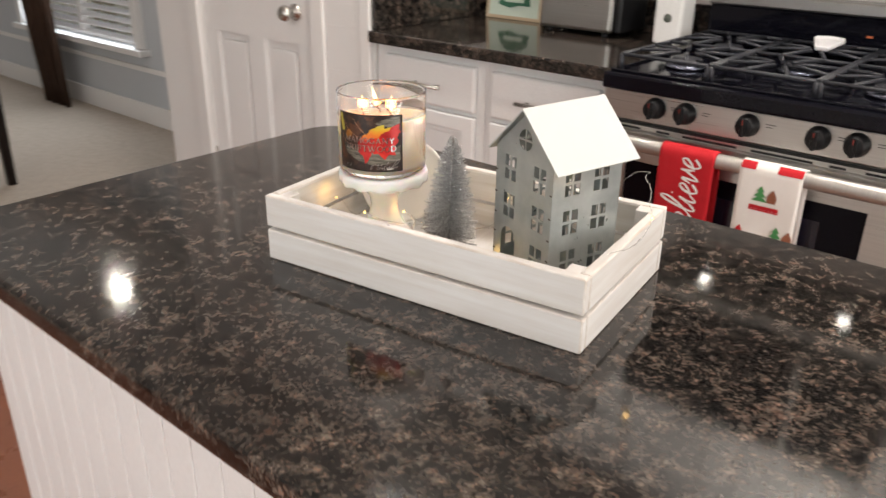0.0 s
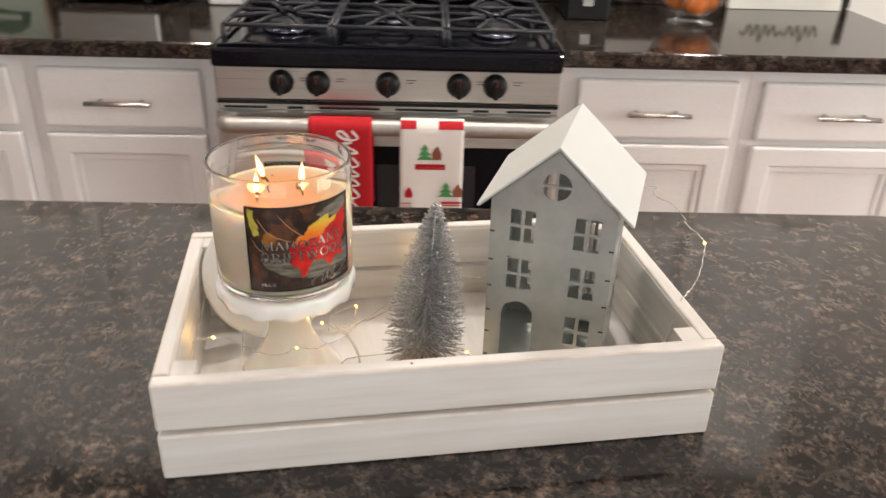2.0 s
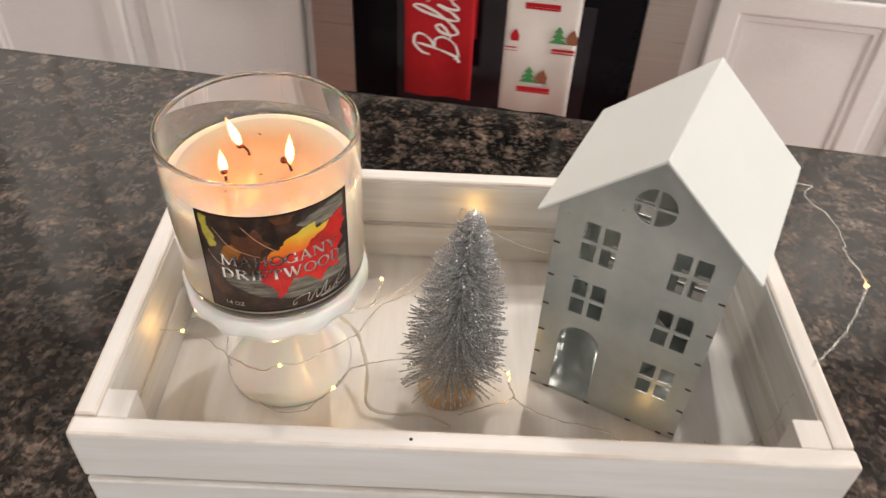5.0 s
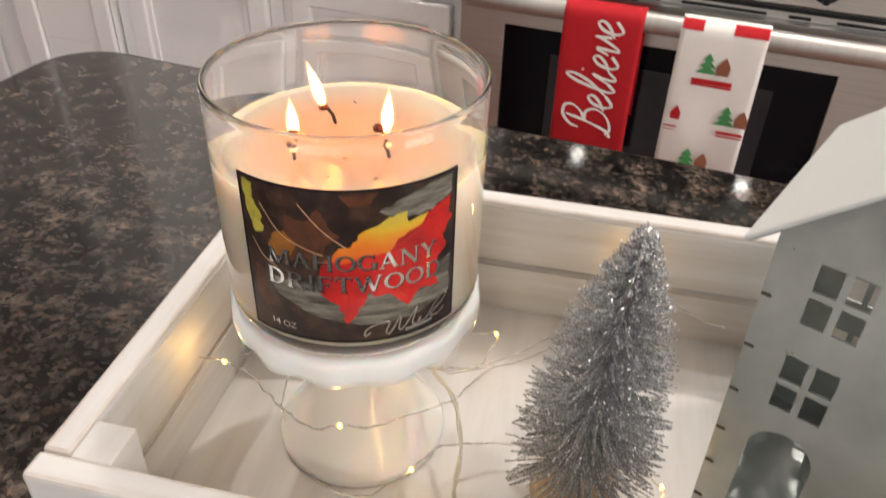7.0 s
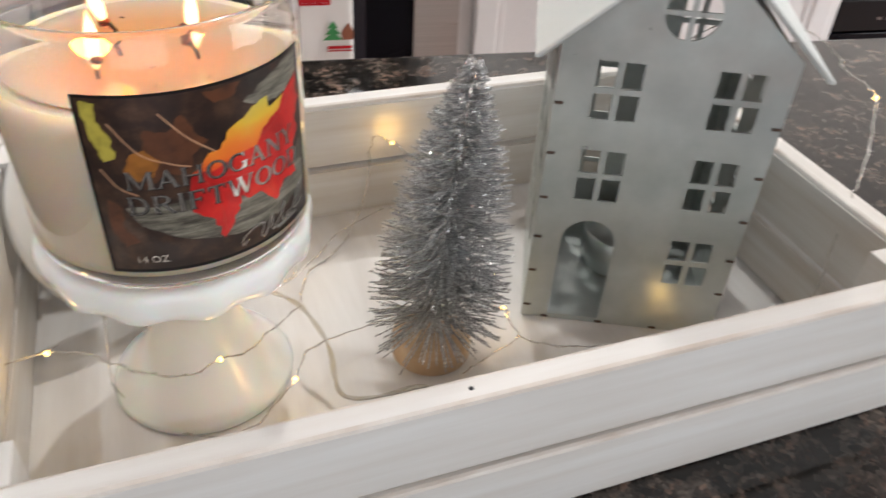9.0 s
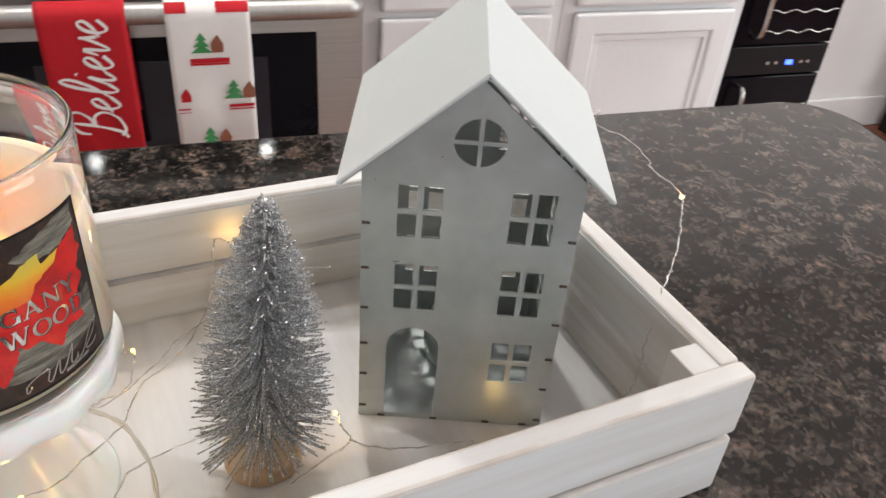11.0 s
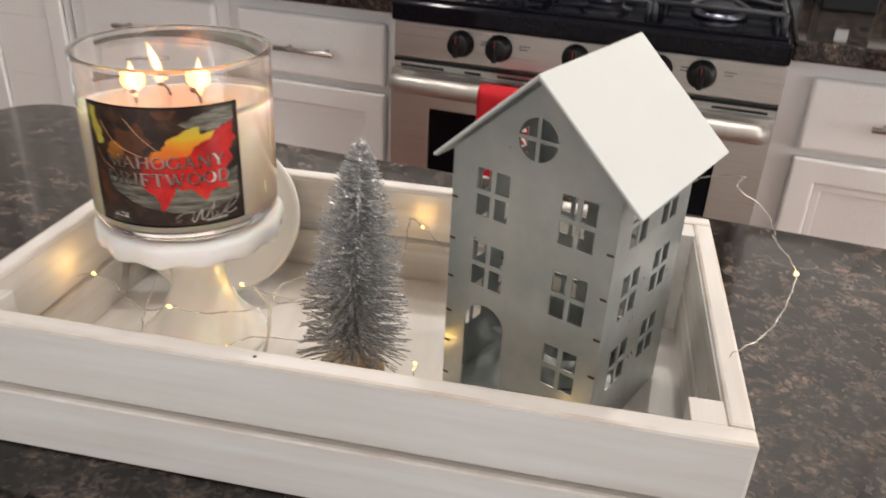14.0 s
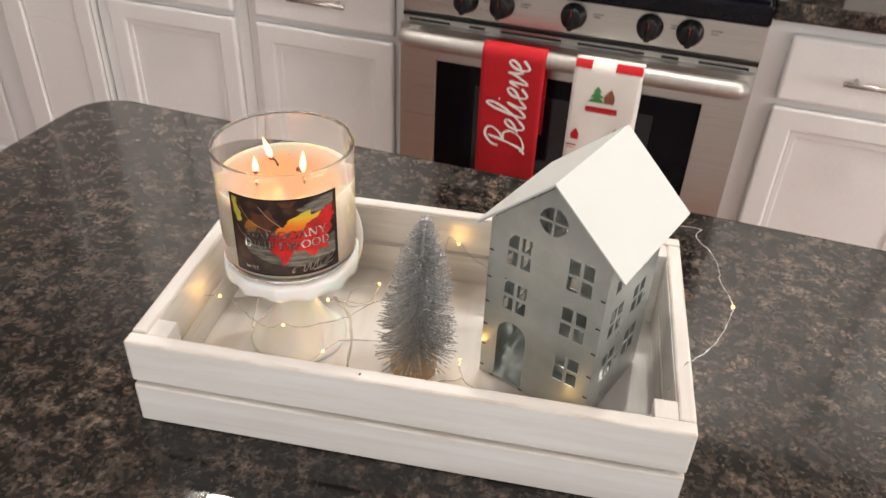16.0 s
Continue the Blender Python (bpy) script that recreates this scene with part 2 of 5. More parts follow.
def slab(outline, z0, z1, bev=0.0, seg=3):
    """A plate from its outline in x, y."""
    bm = bmesh.new()
    f = bm.faces.new([bm.verts.new((x, y, z0)) for x, y in outline])
    ext = bmesh.ops.extrude_face_region(bm, geom=[f])
    bmesh.ops.translate(bm, vec=(0, 0, z1 - z0), verts=[g for g in ext["geom"] if isinstance(g, bmesh.types.BMVert)])
    bmesh.ops.recalc_face_normals(bm, faces=bm.faces)
    if bev:
        rim = [e for e in bm.edges if abs(e.verts[0].co.z - e.verts[1].co.z) < 1e-6]
        bmesh.ops.bevel(bm, geom=rim, offset=bev, segments=seg, affect="EDGES", profile=0.5)
    return bm


def merged(*bms):
    out = bmesh.new()
    for bm in bms:
        me = bpy.data.meshes.new("tmp")
        bm.to_mesh(me)
        bm.free()
        out.from_mesh(me)
        bpy.data.meshes.remove(me)
    return out


def mesh_of(name, bm, material, smooth=False):
    me = bpy.data.meshes.new(name)
    if smooth:
        for f in bm.faces:
            f.smooth = True
    bm.to_mesh(me)
    bm.free()
    me.materials.append(material)
    return me


def thing(name, m, label, category, group="", kind=""):
    ob = new(name)
    ob.empty_display_size = 0.02
    ob.matrix_world = m
    return tagged(ob, label, category, group, kind)


def part(name, bm, material, parent, label="", smooth=False):
    ob = new(name, bm if isinstance(bm, bpy.types.Mesh) else mesh_of(name, bm, material, smooth))
    ob.parent = parent
    return tagged(ob, label)


def single(name, bm, material, label, category, kind="", m=None, group="", smooth=False):
    ob = new(name, mesh_of(name, bm, material, smooth))
    if m:
        ob.matrix_world = m
    return tagged(ob, label, category, group, kind)


def lettering(text, size, shear=0.0, offset=0.0, spacing=1.0):
    """A flat mesh of the words in x, y, with the built-in font; its width follows."""
    cu = bpy.data.curves.new("words", "FONT")
    cu.body, cu.size, cu.shear, cu.offset, cu.space_character = text, size, shear, offset, spacing
    cu.align_x, cu.align_y, cu.resolution_u = "CENTER", "CENTER", 3
    ob = bpy.data.objects.new("words", cu)
    scene.collection.objects.link(ob)
    me = bpy.data.meshes.new_from_object(ob.evaluated_get(bpy.context.evaluated_depsgraph_get()))
    bpy.data.objects.remove(ob)
    bm = bmesh.new()
    bm.from_mesh(me)
    bpy.data.meshes.remove(me)
    return bm


I4 = Matrix.Identity(4)

# ---- the room ----
TOP, BACK_TOP, CEIL = 0.914, 0.914, 2.60
# outer shell: floor, ceiling, walls
single("floor", boxes((-3.26, 3.3, -3.3, 2.64, -0.05, 0.0)), plain("floor_wood", (0.16, 0.055, 0.03), (0.24, 0.09, 0.05), 0.3, scale=6.0), "reddish brown wooden kitchen floor", "floor", "structure")
single("carpet", boxes((-8.0, -3.264, -3.3, 2.7, -0.05, 0.006)), plain("carpet_pile", (0.34, 0.29, 0.24), (0.46, 0.40, 0.34), 0.95, scale=25.0, bump=0.8, fine=500.0, distance=0.003), "beige cut-pile carpet in the next room", "carpet", "structure")
single("ceiling", boxes((-8.0, 3.3, -3.3, 2.75, CEIL, CEIL + 0.1)), CEILING, "plain white painted ceiling", "ceiling", "structure")
single("wall_north", boxes((-1.94, 3.3, 2.49, 2.62, 0.0, CEIL)), WALL, "light grey painted kitchen wall", "wall", "structure")
# openings here and in the south wall are unseen, added for the fill lamps
single("wall_east", sheet([(-3.3, 0), (2.62, 0), (2.62, CEIL), (-3.3, CEIL)], [[(-1.05, 0.55), (1.25, 0.55), (1.25, 2.35), (-1.05, 2.35)]], 0.12, pose(3.42, 0, 0, 0, 0, 90)), WALL, "light grey painted wall", "wall", "structure")
single("wall_south", sheet([(-8.0, 0), (3.3, 0), (3.3, CEIL), (-8.0, CEIL)], [[(-1.95, 0.55), (0.75, 0.55), (0.75, 2.35), (-1.95, 2.35)]], 0.12, pose(0, -3.42, 0)), WALL, "light grey painted wall", "wall", "structure")
single("wall_west", boxes((-8.12, -8.0, -3.3, 2.62, 0.0, CEIL)), WALL, "pale blue-grey painted wall", "wall", "structure")
# pantry front with its door opening, and the pantry's sides
single("wall_pantry", merged(sheet([(-3.26, 0), (-2.925, 0), (-2.925, 2.04), (-2.235, 2.04), (-2.235, 0), (-1.94, 0), (-1.94, CEIL), (-3.26, CEIL)], [], 0.11, pose(0, 1.865, 0)), boxes((-2.05, -1.94, 1.975, 2.62, 0, CEIL), (-3.26, -3.15, 1.975, 2.47, 0, CEIL))), TRIM, "white painted pantry wall with a boarded face", "wall", "structure")
# far room's window wall
single("wall_window", sheet([(-8.0, 0), (-3.15, 0), (-3.15, CEIL), (-8.0, CEIL)], [[(-6.05, 0.47), (-4.55, 0.47), (-4.55, 2.1), (-6.05, 2.1)]], 0.12, pose(0, 2.475, 0)), plain("blue_grey_wall", (0.50, 0.53, 0.56), (0.54, 0.57, 0.60), 0.65, scale=3.0, bump=0.2), "pale blue-grey painted wall round the window", "wall", "structure")
window = thing("window_1", I4, "white framed window behind lowered blinds", "window", kind="structure")
part("window_frame", boxes((-6.12, -6.05, 2.435, 2.495, 0.47, 2.17), (-4.55, -4.48, 2.435, 2.495, 0.47, 2.17), (-6.05, -4.55, 2.435, 2.495, 2.10, 2.17), (-5.33, -5.27, 2.495, 2.535, 0.47, 2.10), bev=0.004), TRIM, window)
part("window_sill", boxes((-6.16, -4.44, 2.405, 2.495, 0.43, 0.468), bev=0.006), TRIM, window)
pane_ob = part("pane", boxes((-6.05, -4.55, 2.535, 2.541, 0.47, 2.10)), GLASS, window)
pane_ob.visible_shadow = False
blinds = thing("window_blinds", I4, "lowered white slatted blinds, lit by daylight", "blinds")
slat_me = mesh_of("slat", boxes((-0.74, 0.74, -0.022, 0.022, -0.0014, 0.0014)), TRIM)
for k in range(30):
    slat = part("slat", slat_me, None, blinds)
    slat.matrix_local = pose(-5.3, 2.507, 0.50 + 0.053 * k, 28, 0, 0)
part("bottom_rail", boxes((-6.04, -4.56, 2.490, 2.525, 0.472, 0.49), bev=0.003), TRIM, blinds)
single("baseboard", boxes((-8.0, -3.264, 2.457, 2.473, 0.006, 0.13), bev=0.004), TRIM, "white painted baseboard under the window", "baseboard", "structure")
single("wall_panel_mould", boxes((-8.0, -3.264, 2.460, 2.473, 0.33, 0.36), bev=0.003), TRIM, "white moulding strip on the wall", "trim", "structure")


def folds(w, h, n, depth, lean=0.0):
    """Hanging cloth in deep folds, gathered towards its foot."""
    bm = bmesh.new()
    rows = []
    for j in range(13):
        v = j / 12
        rows.append([bm.verts.new((w * (u - 0.5) * (1 - 0.25 * (1 - v)) + lean * v, depth * math.sin(n * 2 * math.pi * u + 0.8 * v) * (0.6 + 0.4 * v), h * v)) for u in (i / 60 for i in range(61))])
    for a, b in zip(rows, rows[1:]):
        for i in range(60):
            bm.faces.new((a[i], a[i + 1], b[i + 1], b[i])).smooth = True
    bmesh.ops.solidify(bm, geom=bm.faces[:], thickness=0.004)
    return bm


single("curtain", folds(0.5, 2.2, 4, 0.05, -0.25), plain("brown_curtain", (0.035, 0.018, 0.010), (0.07, 0.035, 0.02), 0.8, scale=8.0, bump=0.5), "dark brown curtain hanging to the carpet", "curtain", m=pose(-5.47, 2.33, 0.008))

# pantry door
door = thing("door_1", pose(-2.920, 1.862, 0.008), "white six-panel pantry door, closed", "door", kind="structure")
cells = [(x, x + 0.205, z, z + h) for x in (0.085, 0.385) for z, h in ((0.12, 0.69), (1.07, 0.52), (1.70, 0.22))]
part("door_leaf", sheet([(0, 0), (0.681, 0), (0.681, 2.03), (0, 2.03)], [[(a, c), (b, c), (b, d), (a, d)] for a, b, c, d in cells], 0.04, pose(0, 0.01, 0)), PAINT, door)
for a, b, c, d in cells:
    part("door_panel", merged(boxes((a + 0.001, b - 0.001, 0.026, 0.045, c + 0.001, d - 0.001)), boxes((a + 0.03, b - 0.03, 0.016, 0.03, c + 0.03, d - 0.03), bev=0.008)), PAINT, door)
knob = part("door_knob", lathe([(0, 0.0), (0.028, 0.0), (0.030, 0.006), (0.012, 0.010), (0.011, 0.030), (0.024, 0.038), (0.029, 0.052), (0.024, 0.066), (0, 0.070)], 32), CHROME, door, "round brushed nickel door knob")
knob.matrix_local = pose(0.585, 0.01, 0.925, 90)
for k, z in enumerate((0.22, 1.0, 1.8)):
    part("hinge", boxes((-0.006, 0.006, 0.002, 0.012, z, z + 0.09), bev=0.002), CHROME, door)
casing = thing("trim_door", I4, "white painted door casing", "trim", kind="structure")
part("casing_leg", boxes((-2.995, -2.927, 1.845, 1.864, 0, 2.10), bev=0.004), TRIM, casing)
part("casing_leg", boxes((-2.232, -2.164, 1.845, 1.864, 0, 2.10), bev=0.004), TRIM, casing)
part("casing_head", boxes((-2.995, -2.164, 1.843, 1.862, 2.102, 2.17), bev=0.004), TRIM, casing)
for k in range(17):  # boards on the pantry wall
    single("wall_board", boxes((-2.16, -1.942, 1.855, 1.8635, 0.0005 + 0.152 * k, 0.152 + 0.152 * k), bev=0.0006), TRIM, "white painted horizontal wall board", "trim", "structure", group="boards on the pantry wall")
single("corner_trim", boxes((-1.985, -1.936, 1.846, 1.858, 0, CEIL), bev=0.003), TRIM, "white corner trim beside the cabinets", "trim", "structure")
single("kitchen_baseboard", boxes((0.95, 3.3, 2.474, 2.488, 0.002, 0.12), bev=0.004), TRIM, "white painted baseboard", "baseboard", "structure")
# rings for all, also round the added fill lamp at (-0.42, 1.80)
for cx, cy in DOWNLIGHTS:
    single("recessed_downlight", lathe([(0.078, 2.592), (0.078, 2.599), (0.10, 2.599), (0.098, 2.593)], 40, (cx, cy), closed=True), TRIM, "white ring of a recessed ceiling downlight", "downlight", group="ceiling downlights")
# ---- cabinets and counters ----


def bar_handle(parent, x, y, z, width=0.148):
    h = part("handle", tube([(x - width / 2, y - 0.03, z), (x + width / 2, y - 0.03, z)], 0.006, 12), CHROME, parent, "brushed nickel bar handle")
    for s in (-1, 1):
        part("handle_post", tube([(x + s * width * 0.32, y - 0.03, z), (x + s * width * 0.32, y + 0.001, z)], 0.0045, 10), CHROME, h)
    return h


def raised_front(x0, x1, z0, z1, y, stile, drawer=False):
    """A painted front: a frame with a stepped, recessed panel, or a plain slab with softened edges."""
    if drawer:
        return boxes((x0, x1, y, y + 0.021, z0, z1), bev=0.0095, seg=3)
    s = stile
    return sheet([(x0, z0), (x1, z0), (x1, z1), (x0, z1)], [[(x0 + s, z0 + s), (x1 - s, z0 + s), (x1 - s, z1 - s), (x0 + s, z1 - s)]], 0.02, pose(0, y, 0))


def door_leaf(parent, x0, x1, z0, z1, y, s):
    """A panelled cabinet door: a frame, a sunk panel and a stepped moulding between them."""
    bm = raised_front(x0, x1, z0, z1, y, s)
    bmesh.ops.bevel(bm, geom=[e for e in bm.edges if len(e.link_faces) == 2 and e.calc_face_angle() > 1.0], offset=0.007, segments=3, affect="EDGES", profile=0.5)
    leaf = part("door", bm, PAINT, parent)
    part("panel", boxes((x0 + s - 0.001, x1 - s + 0.001, y + 0.011, y + 0.019, z0 + s - 0.001, z1 - s + 0.001)), PAINT, leaf)
    t = 0.014
    mould = sheet([(x0 + s, z0 + s), (x1 - s, z0 + s), (x1 - s, z1 - s), (x0 + s, z1 - s)], [[(x0 + s + t, z0 + s + t), (x1 - s - t, z0 + s + t), (x1 - s - t, z1 - s - t), (x0 + s + t, z1 - s - t)]], 0.006, pose(0, y + 0.006, 0))
    bmesh.ops.bevel(mould, geom=[e for e in mould.edges if len(e.link_faces) == 2 and e.calc_face_angle() > 1.0], offset=0.002, segments=2, affect="EDGES", profile=0.5)
    part("moulding", mould, PAINT, leaf)
    return leaf


FRONT = 1.865
for x0, x1, d0, d1 in ((-1.936, -1.473, -1.890, -1.505), (-1.472, -1.026, -1.445, -1.070), (-0.254, 0.199, -0.206, 0.172), (0.200, 0.660, 0.228, 0.630)):
    cab = thing("base_cabinet", I4, "white painted base cabinet with one drawer over a panelled door", "cabinet", "base cabinets along the wall")
    part("body", boxes((x0, x1, FRONT + 0.021, 2.48, 0.10, 0.875), bev=0.002), PAINT, cab)
    part("toe_kick", boxes((x0, x1, FRONT + 0.09, 2.47, 0.0, 0.099)), PAINT, cab)
    dr = part("drawer", raised_front(d0, d1, 0.703, 0.846, FRONT, 0, True), PAINT, cab)
    bar_handle(dr, (d0 + d1) / 2, FRONT, 0.771)
    door_leaf(cab, d0, d1, 0.13, 0.690, FRONT, 0.052)
single("countertop", boxes((-1.936, -1.0245, 1.838, 2.488, 0.876, BACK_TOP), bev=0.006, seg=3), GRANITE, "polished dark brown granite countertop beside the range", "countertop")
single("countertop", boxes((-0.2555, 0.69, 1.838, 2.488, 0.876, BACK_TOP), bev=0.006, seg=3), GRANITE, "polished dark brown granite countertop beside the range", "countertop")
single("backsplash", boxes((-1.915, -1.0245, 2.466, 2.488, BACK_TOP + 0.001, 1.020), bev=0.003), GRANITE, "dark granite backsplash strip on the counter", "backsplash")
single("backsplash", boxes((-0.2555, 0.69, 2.466, 2.488, BACK_TOP + 0.001, 1.020), bev=0.003), GRANITE, "dark granite backsplash strip on the counter", "backsplash")
single("side_splash", boxes((-1.936, -1.916, 1.86, 2.488, BACK_TOP + 0.001, 1.020), bev=0.003), GRANITE, "dark granite splash strip against the pantry wall", "backsplash")

# wall cabinets and the oven over the range, mirrored in the granite
micro = thing("wall_microwave", pose(-0.640, 2.09, 1.60), "dark steel microwave over the range with two lamps below", "microwave")
part("body", boxes((-0.378, 0.378, 0.02, 0.397, 0.0, 0.415), bev=0.004), BLACK, micro)
part("door", boxes((-0.378, 0.215, 0.0, 0.019, 0.03, 0.412), bev=0.004), DARKGLASS, micro, "black glass door")
part("control_panel", boxes((0.217, 0.378, 0.0, 0.019, 0.03, 0.412), bev=0.004), BLACK, micro)
part("vent_grille", boxes((-0.378, 0.378, 0.002, 0.019, 0.0, 0.028), bev=0.002), SATIN, micro)
part("handle", tube(smooth_line([(0.165, 0.0, 0.06), (0.165, -0.035, 0.075), (0.165, -0.038, 0.22), (0.165, -0.035, 0.365), (0.165, 0.0, 0.38)], 6), 0.010, 12), SATIN, micro, "upright satin steel handle")
for x0, x1, z0 in ((-1.936, -1.4805, 1.42), (-1.4795, -1.0245, 1.42), (-1.0235, -0.6405, 2.02), (-0.6395, -0.2565, 2.02), (-0.2555, 0.2015, 1.42), (0.2025, 0.66, 1.42)):
    upper = thing("wall_cabinet", I4, "white painted wall cabinet with a panelled door", "cabinet", "wall cabinets over the counter")
    part("body", boxes((x0, x1, 2.171, 2.487, z0, 2.45), bev=0.002), PAINT, upper)
    bar_handle(door_leaf(upper, x0 + 0.02, x1 - 0.02, z0 + 0.02, 2.43, 2.150, 0.052), x1 - 0.12, 2.150, z0 + 0.05)

# ---- island ----
ISL = (-1.157, 0.070, 0.254, 0.979)
island = thing("island", I4, "kitchen island with white beadboard sides", "island")
part("island_body", boxes((-1.094, 0.008, 0.297, 0.937, 0.09, 0.883)), PAINT, island)
part("island_plinth", boxes((-1.109, 0.022, 0.282, 0.952, 0.0, 0.088), bev=0.004), PAINT, island)
bead = mesh_of("bead_board", merged(boxes((0.0, 0.040, -0.008, 0.0, 0.09, 0.85), bev=0.0015), boxes((0.0402, 0.0490, -0.0065, 0.0, 0.09, 0.85), bev=0.0015)), PAINT)
for k in range(22):
    part("bead_board", bead, None, island).location = (-1.092 + 0.0500 * k, 0.296, 0)
part("top_rail", boxes((-1.096, 0.010, 0.280, 0.296, 0.852, 0.882), bev=0.003), PAINT, island)
single("island_countertop", slab(rounded(ISL[0], ISL[1], ISL[2], ISL[3], 0.062, 10), 0.884, TOP, 0.007, 3), GRANITE, "polished dark brown granite island top with rounded corners", "countertop")

# ---- range ----
rng = thing("gas_range", pose(-0.640, 1.80, -0.022), "stainless steel gas range with black cooktop", "range")
part("body", boxes((-0.378, 0.378, 0.03, 0.66, 0.03, 0.90)), BLACK, rng)
part("control_panel", boxes((-0.381, 0.381, 0.0, 0.06, 0.822, 0.898), bev=0.004), STEEL, rng)
part("cooktop", boxes((-0.381, 0.381, -0.022, 0.62, 0.899, 0.940), bev=0.007, seg=3), ENAMEL, rng, "black enamel cooktop")
for span in ((-0.372, 0.372, 0.0, 0.012), (-0.372, -0.36, 0.0125, 0.59), (0.36, 0.372, 0.0125, 0.59)):
    part("cooktop_rim", boxes((*span, 0.9402, 0.946), bev=0.002), ENAMEL, rng)
part("back_guard", boxes((-0.381, 0.381, 0.60, 0.66, 0.941, 1.056), bev=0.004), ENAMEL, rng, "black glass control guard")
part("guard_cap", boxes((-0.381, 0.381, 0.585, 0.665, 1.057, 1.092), bev=0.006), brushed("dark_satin_steel", (0.30, 0.29, 0.285), 0.40, (300.0, 2.0, 2.0)), rng)
part("display_light", boxes((0.07, 0.086, 0.5985, 0.602, 1.003, 1.009)), glow("orange_display", (0.5, 0.12, 0.04), 0.06), rng, "small orange lit display")
oven_door = part("oven_door", merged(sheet([(-0.379, 0.20), (0.379, 0.20), (0.379, 0.800), (-0.379, 0.800)], [[(-0.292, 0.30), (0.292, 0.30), (0.292, 0.726), (-0.292, 0.726)]], 0.04, pose(0, -0.02, 0))), STEEL, rng)
part("oven_window", boxes((-0.2915, 0.2915, -0.015, 0.01, 0.3005, 0.7255)), DARKGLASS, oven_door, "dark glass oven window")
part("window_inset", boxes((-0.20, 0.20, -0.0165, -0.0145, 0.36, 0.68), bev=0.0007), plain("oven_inner_glass", (0.006, 0.005, 0.010), (0.010, 0.008, 0.016), 0.10, bump=0.0), oven_door)
part("oven_handle", tube(smooth_line([(-0.355, -0.02, 0.772), (-0.352, -0.055, 0.782), (-0.30, -0.064, 0.784), (0, -0.070, 0.786), (0.30, -0.064, 0.784), (0.352, -0.055, 0.782), (0.355, -0.02, 0.772)], 8), 0.0185, 16), SATIN, oven_door, "curved satin steel handle bar")
for x0, x1 in ((-0.365, -0.27), (-0.225, -0.19), (-0.155, -0.02), (0.015, 0.155), (0.19, 0.225), (0.265, 0.365)):
    part("vent_slot", boxes((x0, x1, -0.0022, 0.01, 0.8035, 0.8085)), BLACK, rng)
part("panel_gap", boxes((-0.380, 0.380, -0.0015, 0.012, 0.8135, 0.8212)), BLACK, rng)
part("vent_rail", boxes((-0.379, 0.379, 0.0, 0.02, 0.801, 0.8215)), STEEL, rng)
part("storage_drawer", boxes((-0.379, 0.379, -0.015, 0.03, 0.05, 0.192), bev=0.004), STEEL, rng)
KN = lathe([(0, 0), (0.027, 0), (0.027, 0.005), (0.024, 0.009), (0.0215, 0.028), (0.019, 0.031), (0, 0.031)], 40)
grip = boxes((-0.0055, 0.0055, -0.0215, 0.0215, 0.028, 0.041), bev=0.003)
knob_me = mesh_of("knob", merged(KN, grip), BLACK)
red = plain("red_mark", (0.20, 0.02, 0.015), (0.28, 0.03, 0.02), 0.4)
mark_me = mesh_of("knob_mark", boxes((-0.0009, 0.0009, 0.008, 0.0195, 0.0412, 0.0418)), red)
for x in (-0.235, -0.155, -0.001, 0.156, 0.236):
    kn = part("knob", knob_me, None, rng, "black control knob with a red mark")
    kn.matrix_local = pose(x, 0.0, 0.864, 90, 0, 0)
    part("knob_mark", mark_me, None, kn)
    part("dial_print", boxes((x + 0.040, x + 0.062, -0.0008, 0.002, 0.872, 0.8735), (x + 0.040, x + 0.056, -0.0008, 0.002, 0.866, 0.8675)), BLACK, rng)


def grate(cx, w):
    """One cast-iron grate: a frame on feet with fingers towards two burners."""
    bm = bmesh.new()
    z, y0, y1 = 0.978, 0.035, 0.575
    x0, x1 = cx - w / 2, cx + w / 2
    for a, b in (((x0, y0), (x1, y0)), ((x1, y0), (x1, y1)), ((x1, y1), (x0, y1)), ((x0, y1), (x0, y0)), ((x0, (y0 + y1) / 2), (x1, (y0 + y1) / 2))):
        tube([(*a, z), (*b, z)], 0.0055, 6, bm)
    for x in (x0, x1):
        for y in (y0, (y0 + y1) / 2, y1):
            tube([(x, y, z), (x, y, 0.94)], 0.007, 6, bm)
    for cy in (0.17, 0.44):
        for k in range(8):
            a = math.pi / 8 + k * math.pi / 4
            ex, ey = math.cos(a), math.sin(a)
            far = min(w / 2 / max(abs(ex), 1e-6), 0.135 / max(abs(ey), 1e-6))
            tube([(cx + far * ex, cy + far * ey, z), (cx + 0.062 * ex, cy + 0.062 * ey, z + 0.004), (cx + 0.030 * ex, cy + 0.030 * ey, z + 0.003)], 0.005, 6, bm)
    return bm


cap = mesh_of("burner_cap", lathe([(0, 0.967), (0.036, 0.966), (0.040, 0.960), (0.038, 0.955), (0.030, 0.953)], 32), IRON)
BLUED = brushed("blued_steel", (0.15, 0.16, 0.21), 0.22)
ring = mesh_of("burner_base", lathe([(0.032, 0.955), (0.050, 0.950), (0.056, 0.941), (0, 0.941)], 32), BLUED)
for cx, w in ((-0.245, 0.23), (0.0, 0.24), (0.245, 0.23)):
    part("grate", grate(cx, w), IRON, rng, "cast-iron pan grate")
    for cy in ((0.17, 0.44) if cx else (0.305,)):
        part("burner_base", ring, None, rng).location = (cx, cy, 0)
        part("burner_cap", cap, None, rng).location = (cx, cy, 0)

